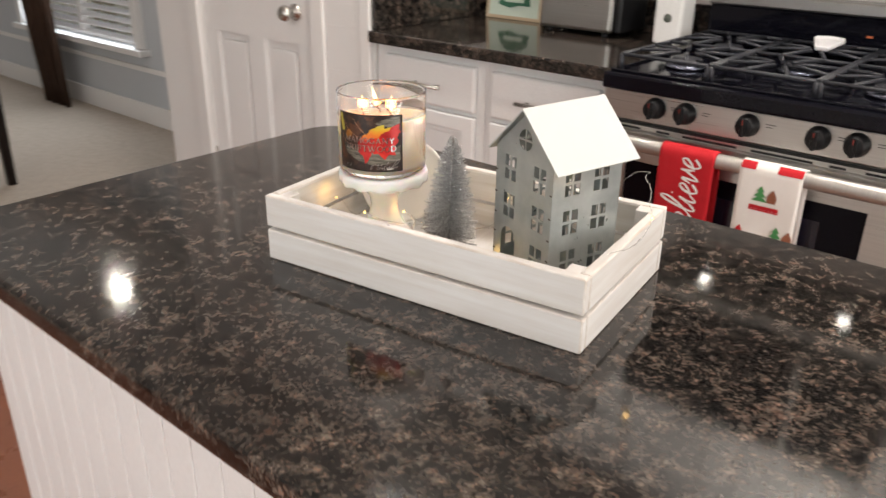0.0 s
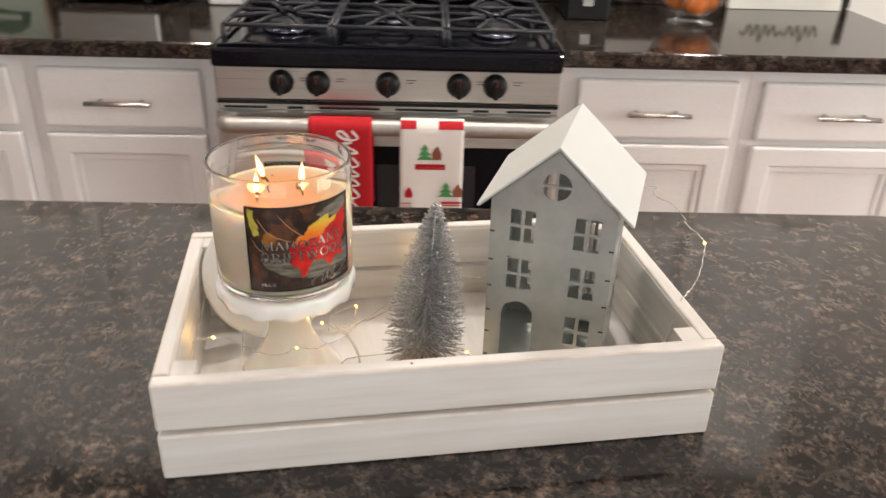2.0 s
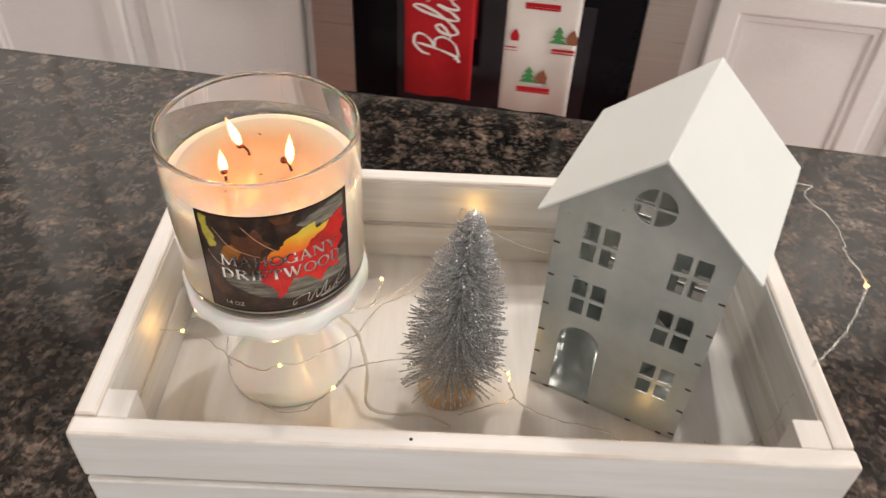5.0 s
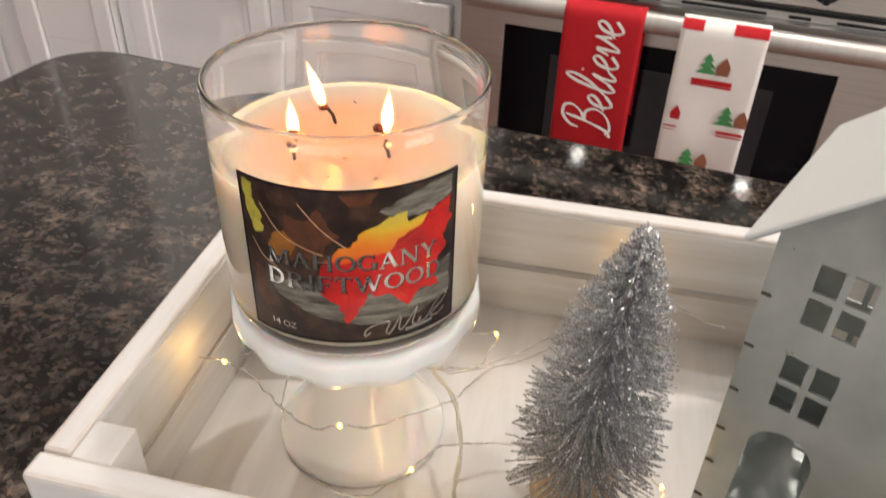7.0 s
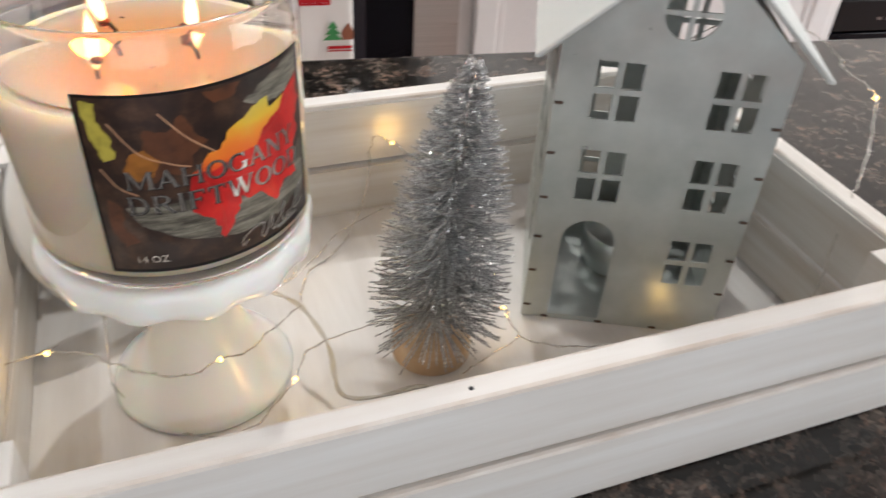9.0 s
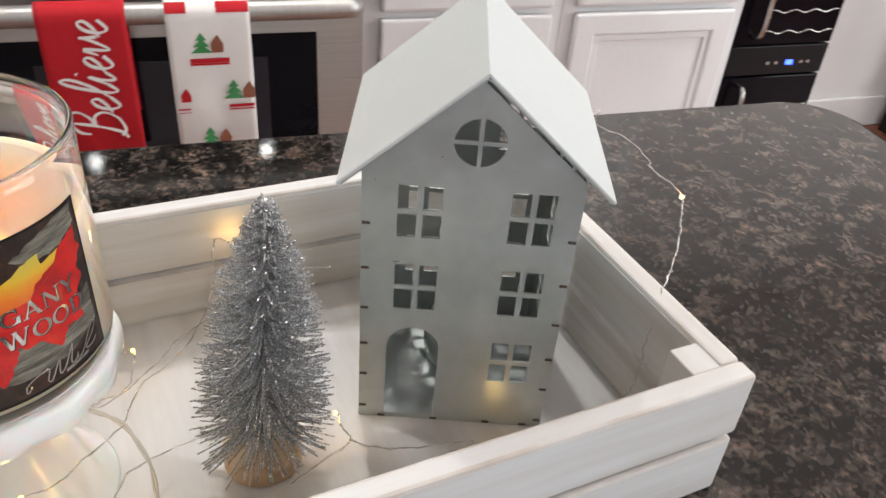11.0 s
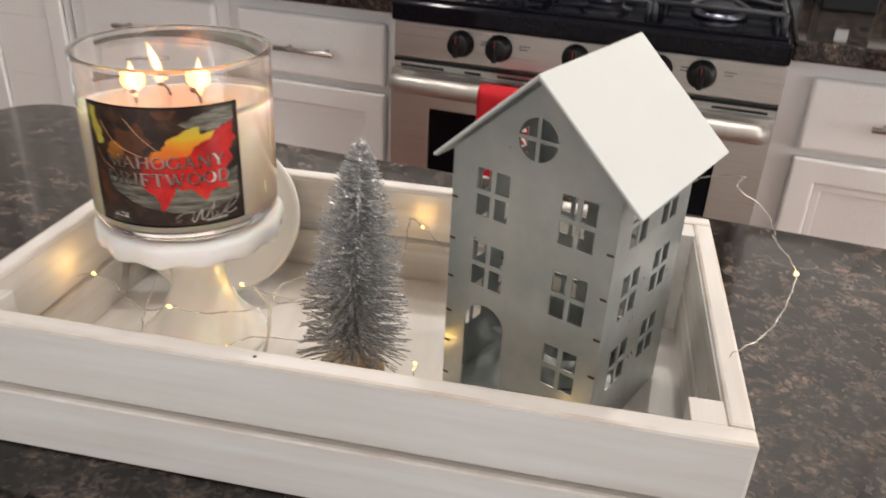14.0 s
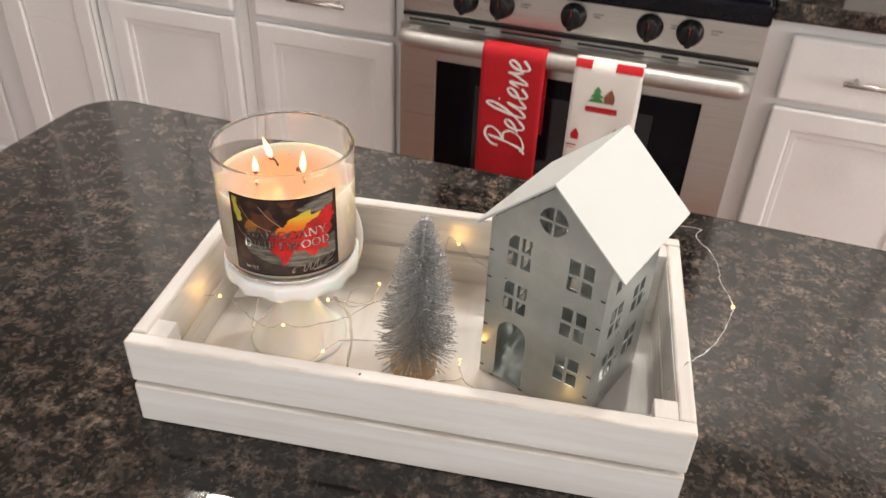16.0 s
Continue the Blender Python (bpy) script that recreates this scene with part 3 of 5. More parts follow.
# ---- the tray and what stands in it ----
L, D, H, T = 0.404, 0.233, 0.080, 0.0118
tray = thing("tray", pose(-0.7362, 0.4985, TOP + 0.0005, 0, 0, 8.0), "white-washed wooden slatted tray on the island", "tray")


def worn(name, bm, material):
    """A slat whose eased edges show the bare wood."""
    for f in bm.faces:
        f.normal_update()
        f.material_index = int(max(abs(f.normal.x), abs(f.normal.y), abs(f.normal.z)) < 0.99)
    ob = part(name, bm, material, tray)
    ob.data.materials.append(TRAY_EDGE)


for z0, z1 in ((0.0, 0.0375), (0.0415, H)):
    for y0, name in ((0.0, "front_slat"), (D - T, "back_slat")):
        worn(name, boxes((0, L, y0, y0 + T, z0, z1), bev=0.0019), TRAY_OUT)
    for x0, name in ((0.0, "end_slat"), (L - T, "end_slat")):
        worn(name, boxes((x0, x0 + T, T + 0.0003, D - T - 0.0003, z0, z1), bev=0.0019), TRAY_SIDE)
# the bare inner faces of the slats
for z0, z1 in ((0.0075, 0.0372), (0.0418, 0.077)):
    part("inner_face", boxes((T + 0.017, L - T - 0.017, D - T - 0.0008, D - T + 0.0004, z0, z1)), TRAY_RAW, tray, "thinly washed bare wood")
    part("inner_face", boxes((T + 0.017, L - T - 0.017, T - 0.0004, T + 0.0008, z0, z1)), TRAY_RAW, tray, "thinly washed bare wood")
    for x in (T, L - T):
        part("inner_face", boxes((x - 0.0004 if x < 0.1 else x - 0.0008, x + 0.0008 if x < 0.1 else x + 0.0004, T + 0.017, D - T - 0.017, z0, z1)), TRAY_RAW_SIDE, tray, "thinly washed bare wood")
part("tray_floor", boxes((T - 0.002, L - T + 0.002, T - 0.002, D - T + 0.002, 0.0006, 0.0064)), TRAY_FLOOR, tray, "streaky white-washed tray floor")
for x in (T, L - T - 0.016):
    for y in (T, D - T - 0.018):
        part("corner_post", boxes((x, x + 0.016, y, y + 0.018, 0.0066, H - 0.0010), bev=0.0007), TRAY_SIDE, tray)
nail_me = mesh_of("nail_head", lathe([(0, 0.0004), (0.0009, 0.0003), (0.0010, 0.0)], 10), IRON)
part("nail_head", nail_me, None, tray).location = (0.1745, 0.0058, H)
FLOOR = TOP + 0.0071

# candle stand
STAND = (-0.6652, 0.6245)
lobes = lambda a, n: (0.0007 * math.sin(13 * a), -0.0008 * (1 + math.sin(13 * a))) if n in (5, 6, 7) else (0.0005 * math.sin(13 * a), 0) if n in (8, 9, 10) else (0, 0)
milk = Nodes("milk_glass")
milk.base(milk.mix(milk.noise(30.0), (0.79, 0.79, 0.78), (0.83, 0.83, 0.825))).put(Roughness=0.05, Specular_IOR_Level=0.28, Subsurface_Weight=0.3, Subsurface_Scale=0.01, Coat_Weight=0.1)
stand = thing("candle_stand", pose(*STAND, FLOOR), "white milk-glass pedestal stand with a wavy rim", "candle stand")
part("pedestal", lathe([(0, 0.0), (0.0400, 0.0), (0.0408, 0.0018), (0.0396, 0.0042), (0.0330, 0.0105), (0.0245, 0.0215), (0.0180, 0.0360), (0.0160, 0.0480), (0.0180, 0.0580), (0.0240, 0.0660), (0.0330, 0.0715), (0.0, 0.0722)], 96), milk.mat, stand)
part("plate", lathe([(0, 0.0724), (0.030, 0.0724), (0.040, 0.0745), (0.0455, 0.0785), (0.0486, 0.0815), (0.0502, 0.0796), (0.0516, 0.0786), (0.0529, 0.0796), (0.0540, 0.0836), (0.0541, 0.0884), (0.0532, 0.0914), (0.0515, 0.0924), (0.0485, 0.0918), (0.0, 0.0916)], 156, wave=lobes), milk.mat, stand)

# the jar's lid, leaning on the back slat
lid_way = Vector((0.40, -0.72, 0.57)).normalized()
lid = thing("candle_cover", Matrix.Translation((-0.6935, 0.6895, 0.9745)) @ lid_way.to_track_quat("Z", "Y").to_matrix().to_4x4(), "round cream candle cover leaning on the back of the tray", "candle cover")
LID = Nodes("lid_enamel")
LID.base(LID.mix(LID.noise(40.0), (0.66, 0.645, 0.61), (0.72, 0.71, 0.68))).put(Roughness=LID.ramp(LID.noise(90.0), (0.3, 0.16), (0.7, 0.26)), Coat_Weight=0.3)
part("disc", lathe([(0, -0.0030), (0.0540, -0.0030), (0.0560, -0.0022), (0.0568, -0.0005), (0.0564, 0.0014), (0.0548, 0.0024), (0.0520, 0.0018), (0.0470, 0.0010), (0, 0.0010)], 96), LID.mat, lid)
part("gasket", lathe([(0.0440, -0.0031), (0.0440, -0.0075), (0.0465, -0.0075), (0.0465, -0.0031)], 64, closed=True), milk.mat, lid, "pale ring under the lid")

# candle
CZ, R = FLOOR + 0.0926, 0.0520
candle = thing("jar_candle", pose(-0.6640, 0.6220, CZ, 0, 0, 26), "lit three-wick candle in a clear glass jar with an autumn label", "candle")
JAR = clear("jar_glass", (0.985, 0.985, 0.98))
THICK = Nodes("thick_jar_glass")
THICK.base((0.97, 0.975, 0.97)).put(Roughness=0.0, IOR=1.45, Transmission_Weight=1.0)
jar = part("glass_jar", lathe([(0, 0.0), (R - 0.008, 0.0), (R - 0.003, 0.0015), (R - 0.0006, 0.005), (R, 0.010), (R + 0.0004, 0.0934), (R + 0.0006, 0.0954), (R + 0.0002, 0.0964), (R - 0.0008, 0.0967), (R - 0.0017, 0.0963), (R - 0.0020, 0.0952), (R - 0.0014, 0.0929), (R - 0.0014, 0.012), (R - 0.005, 0.008), (R - 0.010, 0.0065), (0, 0.006)], 96), THICK.mat, candle)
jar.visible_shadow = False
# added haze sheet that stands in for the flames' warm glow on the glass
FILM = Nodes("flame_glow_haze")
haze = FILM.node("ShaderNodeBsdfTranslucent", Color=(0.95, 0.90, 0.86, 1))
clean = FILM.node("ShaderNodeBsdfTransparent")
veiled = FILM.node("ShaderNodeMixShader")
FILM.link(FILM.ramp(FILM.noise(45.0), (0.3, 0.08), (0.7, 0.14)), veiled.inputs[0])
FILM.link(clean.outputs[0], veiled.inputs[1])
FILM.link(haze.outputs[0], veiled.inputs[2])
FILM.link(veiled.outputs[0], FILM.tree.nodes["Material Output"].inputs["Surface"])
film = part("glass_glow_haze", lathe([(R - 0.0021, 0.0722), (R - 0.0021, 0.0945)], 96), FILM.mat, candle, "faint haze sheet added inside the glass for the flame glow")
film.visible_shadow = False
WAX = Nodes("candle_wax")
WAX.base(WAX.mix(WAX.noise(25.0), (0.48, 0.395, 0.30), (0.54, 0.455, 0.355))).put(Roughness=0.30, Subsurface_Weight=1.0, Subsurface_Radius=(1.0, 0.42, 0.14), Subsurface_Scale=0.026)
WT = 0.0690
part("wax", lathe([(0, 0.0058), (R - 0.011, 0.0060), (R - 0.0050, 0.0075), (R - 0.0016, 0.0115), (R - 0.0012, 0.0125), (R - 0.0012, WT + 0.0002), (R - 0.0018, WT + 0.0002), (R - 0.0038, WT + 0.0000), (R - 0.009, WT - 0.0004), (R - 0.016, WT - 0.0006), (0, WT - 0.0006)], 96), WAX.mat, candle, "cream wax, melted round the wicks")
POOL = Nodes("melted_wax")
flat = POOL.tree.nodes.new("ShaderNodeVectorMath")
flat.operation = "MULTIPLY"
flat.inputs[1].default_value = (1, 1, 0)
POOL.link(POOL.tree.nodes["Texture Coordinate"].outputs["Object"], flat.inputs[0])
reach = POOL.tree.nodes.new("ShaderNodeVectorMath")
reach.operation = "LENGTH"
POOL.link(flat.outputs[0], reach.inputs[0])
# flame glow put into the colour: orange melt in the middle, cream towards the glass
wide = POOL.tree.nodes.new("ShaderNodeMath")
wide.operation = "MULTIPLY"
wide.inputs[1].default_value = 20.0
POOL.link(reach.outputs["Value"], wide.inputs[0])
glow_fade = POOL.ramp(wide.outputs[0], (0.50, 0.0), (0.90, 1.0))
POOL.base(POOL.mix(glow_fade, POOL.mix(POOL.noise(25.0), (0.46, 0.265, 0.125), (0.51, 0.31, 0.155)), (0.49, 0.385, 0.28))).put(Roughness=0.06, Subsurface_Weight=1.0, Subsurface_Radius=(1.0, 0.42, 0.14), Subsurface_Scale=0.022)
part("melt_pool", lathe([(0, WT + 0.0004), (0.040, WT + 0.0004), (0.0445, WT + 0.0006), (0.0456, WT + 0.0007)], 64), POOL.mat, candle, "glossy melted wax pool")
FLAME = Nodes("candle_flame")
height = FLAME.node("ShaderNodeSeparateXYZ")
FLAME.link(FLAME.tree.nodes["Texture Coordinate"].outputs["Generated"], height.inputs[0])
FLAME.base((0.0, 0.0, 0.0)).put(Emission_Color=FLAME.ramp(height.outputs[2], (0.0, (1.0, 0.42, 0.10)), (0.2, (1.0, 0.74, 0.42)), (0.75, (1.0, 0.78, 0.48)), (1.0, (1.0, 0.6, 0.24))), Emission_Strength=2.6)
HALO = Nodes("flame_mantle")
veil = HALO.node("ShaderNodeBsdfTransparent")
fire = HALO.node("ShaderNodeEmission", Color=(1.0, 0.36, 0.07, 1), Strength=0.16)
total = HALO.node("ShaderNodeAddShader")
HALO.link(veil.outputs[0], total.inputs[0])
HALO.link(fire.outputs[0], total.inputs[1])
HALO.link(total.outputs[0], HALO.tree.nodes["Material Output"].inputs["Surface"])
WICK = plain("burnt_wick", (0.006, 0.005, 0.004), (0.02, 0.014, 0.010), 0.9, scale=300.0)
EMBER = Nodes("ember")
hot = EMBER.ramp(EMBER.noise(700.0, 2), (0.48, 0.0), (0.62, 1.0))
EMBER.base((0.02, 0.008, 0.006)).put(Emission_Color=(0.75, 0.05, 0.01, 1), Emission_Strength=EMBER.mix(hot, (0.02, 0.02, 0.02), (0.7, 0.7, 0.7)), Roughness=0.9)
EMBER = EMBER.mat
turn = Matrix.Rotation(radians(-26), 3, "Z")
for k, (wx, wy, lean, tip) in enumerate(((-0.0145, -0.0155, (0.0005, -0.002), 0.017), (-0.0100, 0.0085, (-0.0045, -0.0045), 0.020), (0.0162, -0.0005, (0.0012, 0.0008), 0.018))):
    base = turn @ Vector((wx, wy, WT))
    bend = turn @ Vector((*lean, 0))
    curl = turn @ Vector(((0.0012, -0.0030, 0), (-0.0034, -0.0036, 0), (-0.0030, -0.0024, 0))[k])
    wick = part("wick", tube([base - Vector((0, 0, 0.002)), base + 0.25 * curl + Vector((0, 0, 0.004)), base + 0.6 * curl + Vector((0, 0, 0.0068)), base + 0.9 * curl + Vector((0, 0, 0.0080))], 0.0007, 8), WICK, candle, "charred wick with a glowing tip")
    part("wick_ember", lathe([(0, -0.0018), (0.0017, -0.0010), (0.0020, 0.0003), (0.0014, 0.0014), (0, 0.0019)], 10, (0, 0)), EMBER, wick).location = base + curl + Vector((0, 0, 0.0083))
    foot = base + (0.4, 0.9, 0.2)[k] * curl + Vector((0, 0, (0.0045, 0.0072, 0.005)[k]))
    line = [foot + bend * (0.9 * s) + Vector((0, 0, tip * s)) for s in (0, 0.15, 0.3, 0.5, 0.7, 0.85, 1.0)]
    shape = [0.30, 0.70, 0.98, 0.96, 0.66, 0.36, 0.05]
    fl = part("flame", tube(line, 0.0023, 14, taper=shape), FLAME.mat, candle, "small pointed candle flame")
    part("flame_mantle", tube([foot + bend * (1.0 * s) + Vector((0, 0, tip * 1.08 * s - 0.0006)) for s in (0, 0.15, 0.3, 0.5, 0.7, 0.85, 1.0)], 0.0030, 14, taper=shape), HALO.mat, fl)
    lamp = bpy.data.lights.new("flame_lamp", "POINT")
    lamp.energy, lamp.color, lamp.shadow_soft_size = 0.022, (1.0, 0.25, 0.032), 0.006
    new("flame_lamp", lamp).location = candle.matrix_world @ (foot + Vector((0, 0, 0.010)))

speck_me = mesh_of("wick_debris", tube([(-0.0009, 0, 0), (0, 0.0002, 0.0001), (0.0009, 0, 0)], 0.00025, 6), WICK)
for k, (sx, sy) in enumerate(((-0.0020, -0.0074), (0.0090, -0.0276), (-0.0075, -0.0248), (0.0020, 0.0300))):
    part("wick_debris", speck_me, None, candle, "burnt speck in the wax").matrix_local = pose(sx, sy, WT + 0.0006, 0, 0, 40 * k)

# label, wrapped round the jar
LW, LZ0, LH = 0.0815, 0.0123, 0.0660


def wrapped(bm, lift):
    """Bend a flat shape in x, z (metres from the label's middle foot) round the jar."""
    r = R + 0.0008 + lift
    for v in bm.verts:
        a = v.co.x / (R + 0.0005)
        v.co = Vector((r * math.sin(a), -r * math.cos(a), v.co.z))
    return bm


def label_shape(outline, lift, cuts=26):
    """A thin patch of the label from its outline in parts of its width and height, cut finely to bend."""
    poly = [((u - 0.5) * LW, LZ0 + v * LH) for u, v in outline]
    bm = bmesh.new()
    bm.faces.new([bm.verts.new((x, 0, z)) for x, z in poly])
    for k in range(1, cuts):
        bmesh.ops.bisect_plane(bm, geom=bm.verts[:] + bm.edges[:] + bm.faces[:], plane_co=(-LW / 2 + LW * k / cuts, 0, 0), plane_no=(1, 0, 0))
    return wrapped(bm, lift)


def ragged(outline, seed, teeth=3, depth=0.010):
    """Break each side of a leaf or driftwood outline into small uneven teeth."""
    rng = random.Random(seed)
    out = []
    for (u0, v0), (u1, v1) in zip(outline, outline[1:] + outline[:1]):
        reach = math.hypot(u1 - u0, v1 - v0)
        out.append((u0, v0))
        for k in range(1, teeth + 1):
            f = (k + rng.uniform(-0.2, 0.2)) / (teeth + 1)
            d = rng.uniform(-1, 1) * min(depth, 0.22 * reach / teeth) / max(reach, 1e-6)
            out.append((u0 + f * (u1 - u0) - d * (v1 - v0), v0 + f * (v1 - v0) + d * (u1 - u0)))
    return [(min(max(u, 0.014), 0.986), min(max(v, 0.022), 0.983)) for u, v in out]


label_brown = Nodes("label_print")
label_brown.base(label_brown.ramp(label_brown.noise(75.0, 6, 0.65), (0.30, (0.006, 0.004, 0.004)), (0.50, (0.024, 0.012, 0.009)), (0.62, (0.06, 0.03, 0.018)), (0.75, (0.13, 0.075, 0.05)))).put(Roughness=0.35, Coat_Weight=0.4)
label_wood = Nodes("label_driftwood_print")
grain = label_wood.noise(1.0, 6, 0.7, label_wood.stretch(60, 60, 420))
label_wood.base(label_wood.ramp(grain, (0.34, (0.018, 0.015, 0.012)), (0.47, (0.10, 0.092, 0.072)), (0.56, (0.17, 0.16, 0.128)), (0.70, (0.29, 0.275, 0.225)))).put(Roughness=0.35, Coat_Weight=0.4)
label_red = Nodes("label_red_leaf")
label_red.base(label_red.ramp(label_red.noise(55.0, 4), (0.3, (0.24, 0.004, 0.005)), (0.52, (0.55, 0.013, 0.012)), (0.72, (0.70, 0.055, 0.025)))).put(Roughness=0.35, Coat_Weight=0.4)
label_gold = Nodes("label_gold_leaf")
lean_to = label_gold.node("ShaderNodeSeparateXYZ")
label_gold.link(label_gold.tree.nodes["Texture Coordinate"].outputs["Generated"], lean_to.inputs[0])
fade = label_gold.mix(0.35, lean_to.outputs[2], label_gold.noise(70.0, 4))
label_gold.base(label_gold.ramp(fade, (0.22, (0.68, 0.07, 0.015)), (0.45, (0.72, 0.24, 0.02)), (0.62, (0.66, 0.42, 0.03)), (0.85, (0.52, 0.44, 0.07)))).put(Roughness=0.35, Coat_Weight=0.4)
label_olive = plain("label_olive_leaf", (0.12, 0.095, 0.015), (0.50, 0.43, 0.07), 0.35, scale=190.0)
paper = part("label", label_shape([(0, 0), (1, 0), (1, 1), (0, 1)], 0.0), label_brown.mat, candle, "dark brown printed label with autumn leaves")
part("label_edge", merged(*(label_shape(o, 0.00006) for o in ([(0, 0), (1, 0), (1, 0.02), (0, 0.02)], [(0, 0.985), (1, 0.985), (1, 1), (0, 1)], [(0, 0.02), (0.012, 0.02), (0.012, 0.985), (0, 0.985)], [(0.988, 0.02), (1, 0.02), (1, 0.985), (0.988, 0.985)]))), BLACK, paper)
part("label_driftwood", merged(label_shape(ragged([(0.11, 0.40), (0.30, 0.41), (0.55, 0.44), (0.80, 0.40), (0.97, 0.46), (0.97, 0.20), (0.80, 0.14), (0.62, 0.12), (0.45, 0.15), (0.30, 0.20), (0.16, 0.29)], 1), 0.00005), label_shape(ragged([(0.62, 0.86), (0.72, 0.92), (0.85, 0.97), (0.97, 0.97), (0.97, 0.87), (0.86, 0.80), (0.74, 0.80)], 2), 0.00005)), label_wood.mat, paper)
label_leaf = plain("label_brown_leaf", (0.026, 0.010, 0.007), (0.11, 0.040, 0.018), 0.35, scale=160.0)
part("label_brown_leaf", label_shape(ragged([(0.20, 0.50), (0.16, 0.62), (0.21, 0.70), (0.23, 0.82), (0.31, 0.80), (0.37, 0.88), (0.41, 0.78), (0.46, 0.72), (0.39, 0.66), (0.37, 0.56), (0.29, 0.58)], 3), 0.00004), label_leaf, paper)
part("label_brown_leaf", label_shape(ragged([(0.46, 0.97), (0.50, 0.90), (0.58, 0.91), (0.62, 0.97)], 4), 0.00004), label_leaf, paper)
part("label_brown_leaf", label_shape(ragged([(0.05, 0.45), (0.10, 0.40), (0.09, 0.28), (0.14, 0.20), (0.08, 0.16), (0.04, 0.25)], 5), 0.00004), label_leaf, paper)
part("label_red_leaf", label_shape(ragged([(0.36, 0.34), (0.36, 0.44), (0.38, 0.56), (0.46, 0.62), (0.60, 0.64), (0.70, 0.72), (0.78, 0.76), (0.90, 0.82), (0.965, 0.85), (0.95, 0.76), (0.975, 0.70), (0.92, 0.62), (0.94, 0.53), (0.89, 0.47), (0.88, 0.36), (0.905, 0.29), (0.80, 0.31), (0.74, 0.22), (0.66, 0.33), (0.60, 0.32), (0.565, 0.36), (0.55, 0.28), (0.47, 0.14), (0.44, 0.27)], 6), 0.00011), label_red.mat, paper)
part("label_gold_leaf", label_shape(ragged([(0.38, 0.56), (0.45, 0.65), (0.50, 0.66), (0.55, 0.75), (0.66, 0.82), (0.74, 0.84), (0.745, 0.77), (0.84, 0.80), (0.80, 0.73), (0.70, 0.68), (0.66, 0.60), (0.55, 0.60), (0.47, 0.55)], 7), 0.00016), label_gold.mat, paper)
part("label_gold_leaf", label_shape(ragged([(0.03, 0.97), (0.085, 0.96), (0.075, 0.87), (0.11, 0.80), (0.115, 0.68), (0.07, 0.66), (0.05, 0.74), (0.035, 0.82)], 8), 0.00016), label_olive, paper)
part("label_brown_leaf", label_shape(ragged([(0.13, 0.60), (0.17, 0.70), (0.22, 0.72), (0.27, 0.66), (0.24, 0.57), (0.17, 0.55)], 21), 0.00007), plain("label_amber_leaf", (0.05, 0.02, 0.006), (0.34, 0.13, 0.02), 0.35, scale=140.0), paper)
VEIN = plain("leaf_vein_print", (0.30, 0.02, 0.012), (0.42, 0.05, 0.02), 0.4)
for pts in (((0.42, 0.52), (0.47, 0.36), (0.48, 0.18)), ((0.45, 0.52), (0.60, 0.46), (0.74, 0.28)), ((0.46, 0.55), (0.70, 0.64), (0.94, 0.80)), ((0.48, 0.52), (0.70, 0.54), (0.91, 0.56))):
    part("label_leaf_vein", wrapped(tube(smooth_line([((u - 0.5) * LW, 0, LZ0 + v * LH) for u, v in pts], 10), 0.00013, 4), 0.00012), VEIN, paper)
FOIL = Nodes("silver_foil")
FOIL.base((0.80, 0.80, 0.78)).put(Metallic=0.95, Roughness=0.10)
STEM_LINE = plain("leaf_stem_print", (0.5, 0.28, 0.16), (0.6, 0.35, 0.2), 0.4)
for pts in (((0.11, 0.86), (0.20, 0.70), (0.31, 0.63), (0.38, 0.60)), ((0.29, 0.90), (0.38, 0.76), (0.48, 0.65)), ((0.05, 0.62), (0.10, 0.52), (0.17, 0.47))):
    bm = tube(smooth_line([((u - 0.5) * LW, 0, LZ0 + v * LH) for u, v in pts], 10), 0.00022, 5)
    part("label_leaf_stem", wrapped(bm, 0.0001), STEM_LINE, paper)


def bar_of(x0, y0, x1, y1, w):
    """A straight stroke of width w as a quad."""
    d = Vector((y0 - y1, x1 - x0)).normalized() * w / 2
    return [(x0 + d.x, y0 + d.y), (x0 - d.x, y0 - d.y), (x1 - d.x, y1 - d.y), (x1 + d.x, y1 + d.y)]


def bowl_of(cx, cy, rx, ry, a0, a1, thick, thin, n=14):
    """A round stroke, thick at its sides and thin above and below."""
    out = []
    ang = [radians(a0 + (a1 - a0) * k / n) for k in range(n + 1)]
    ring = lambda a, s: (cx + math.cos(a) * (rx + s * thick / 2), cy + math.sin(a) * (ry + s * thin / 2))
    for a, b in zip(ang, ang[1:]):
        out.append([ring(a, 1), ring(b, 1), ring(b, -1), ring(a, -1)])
    return out


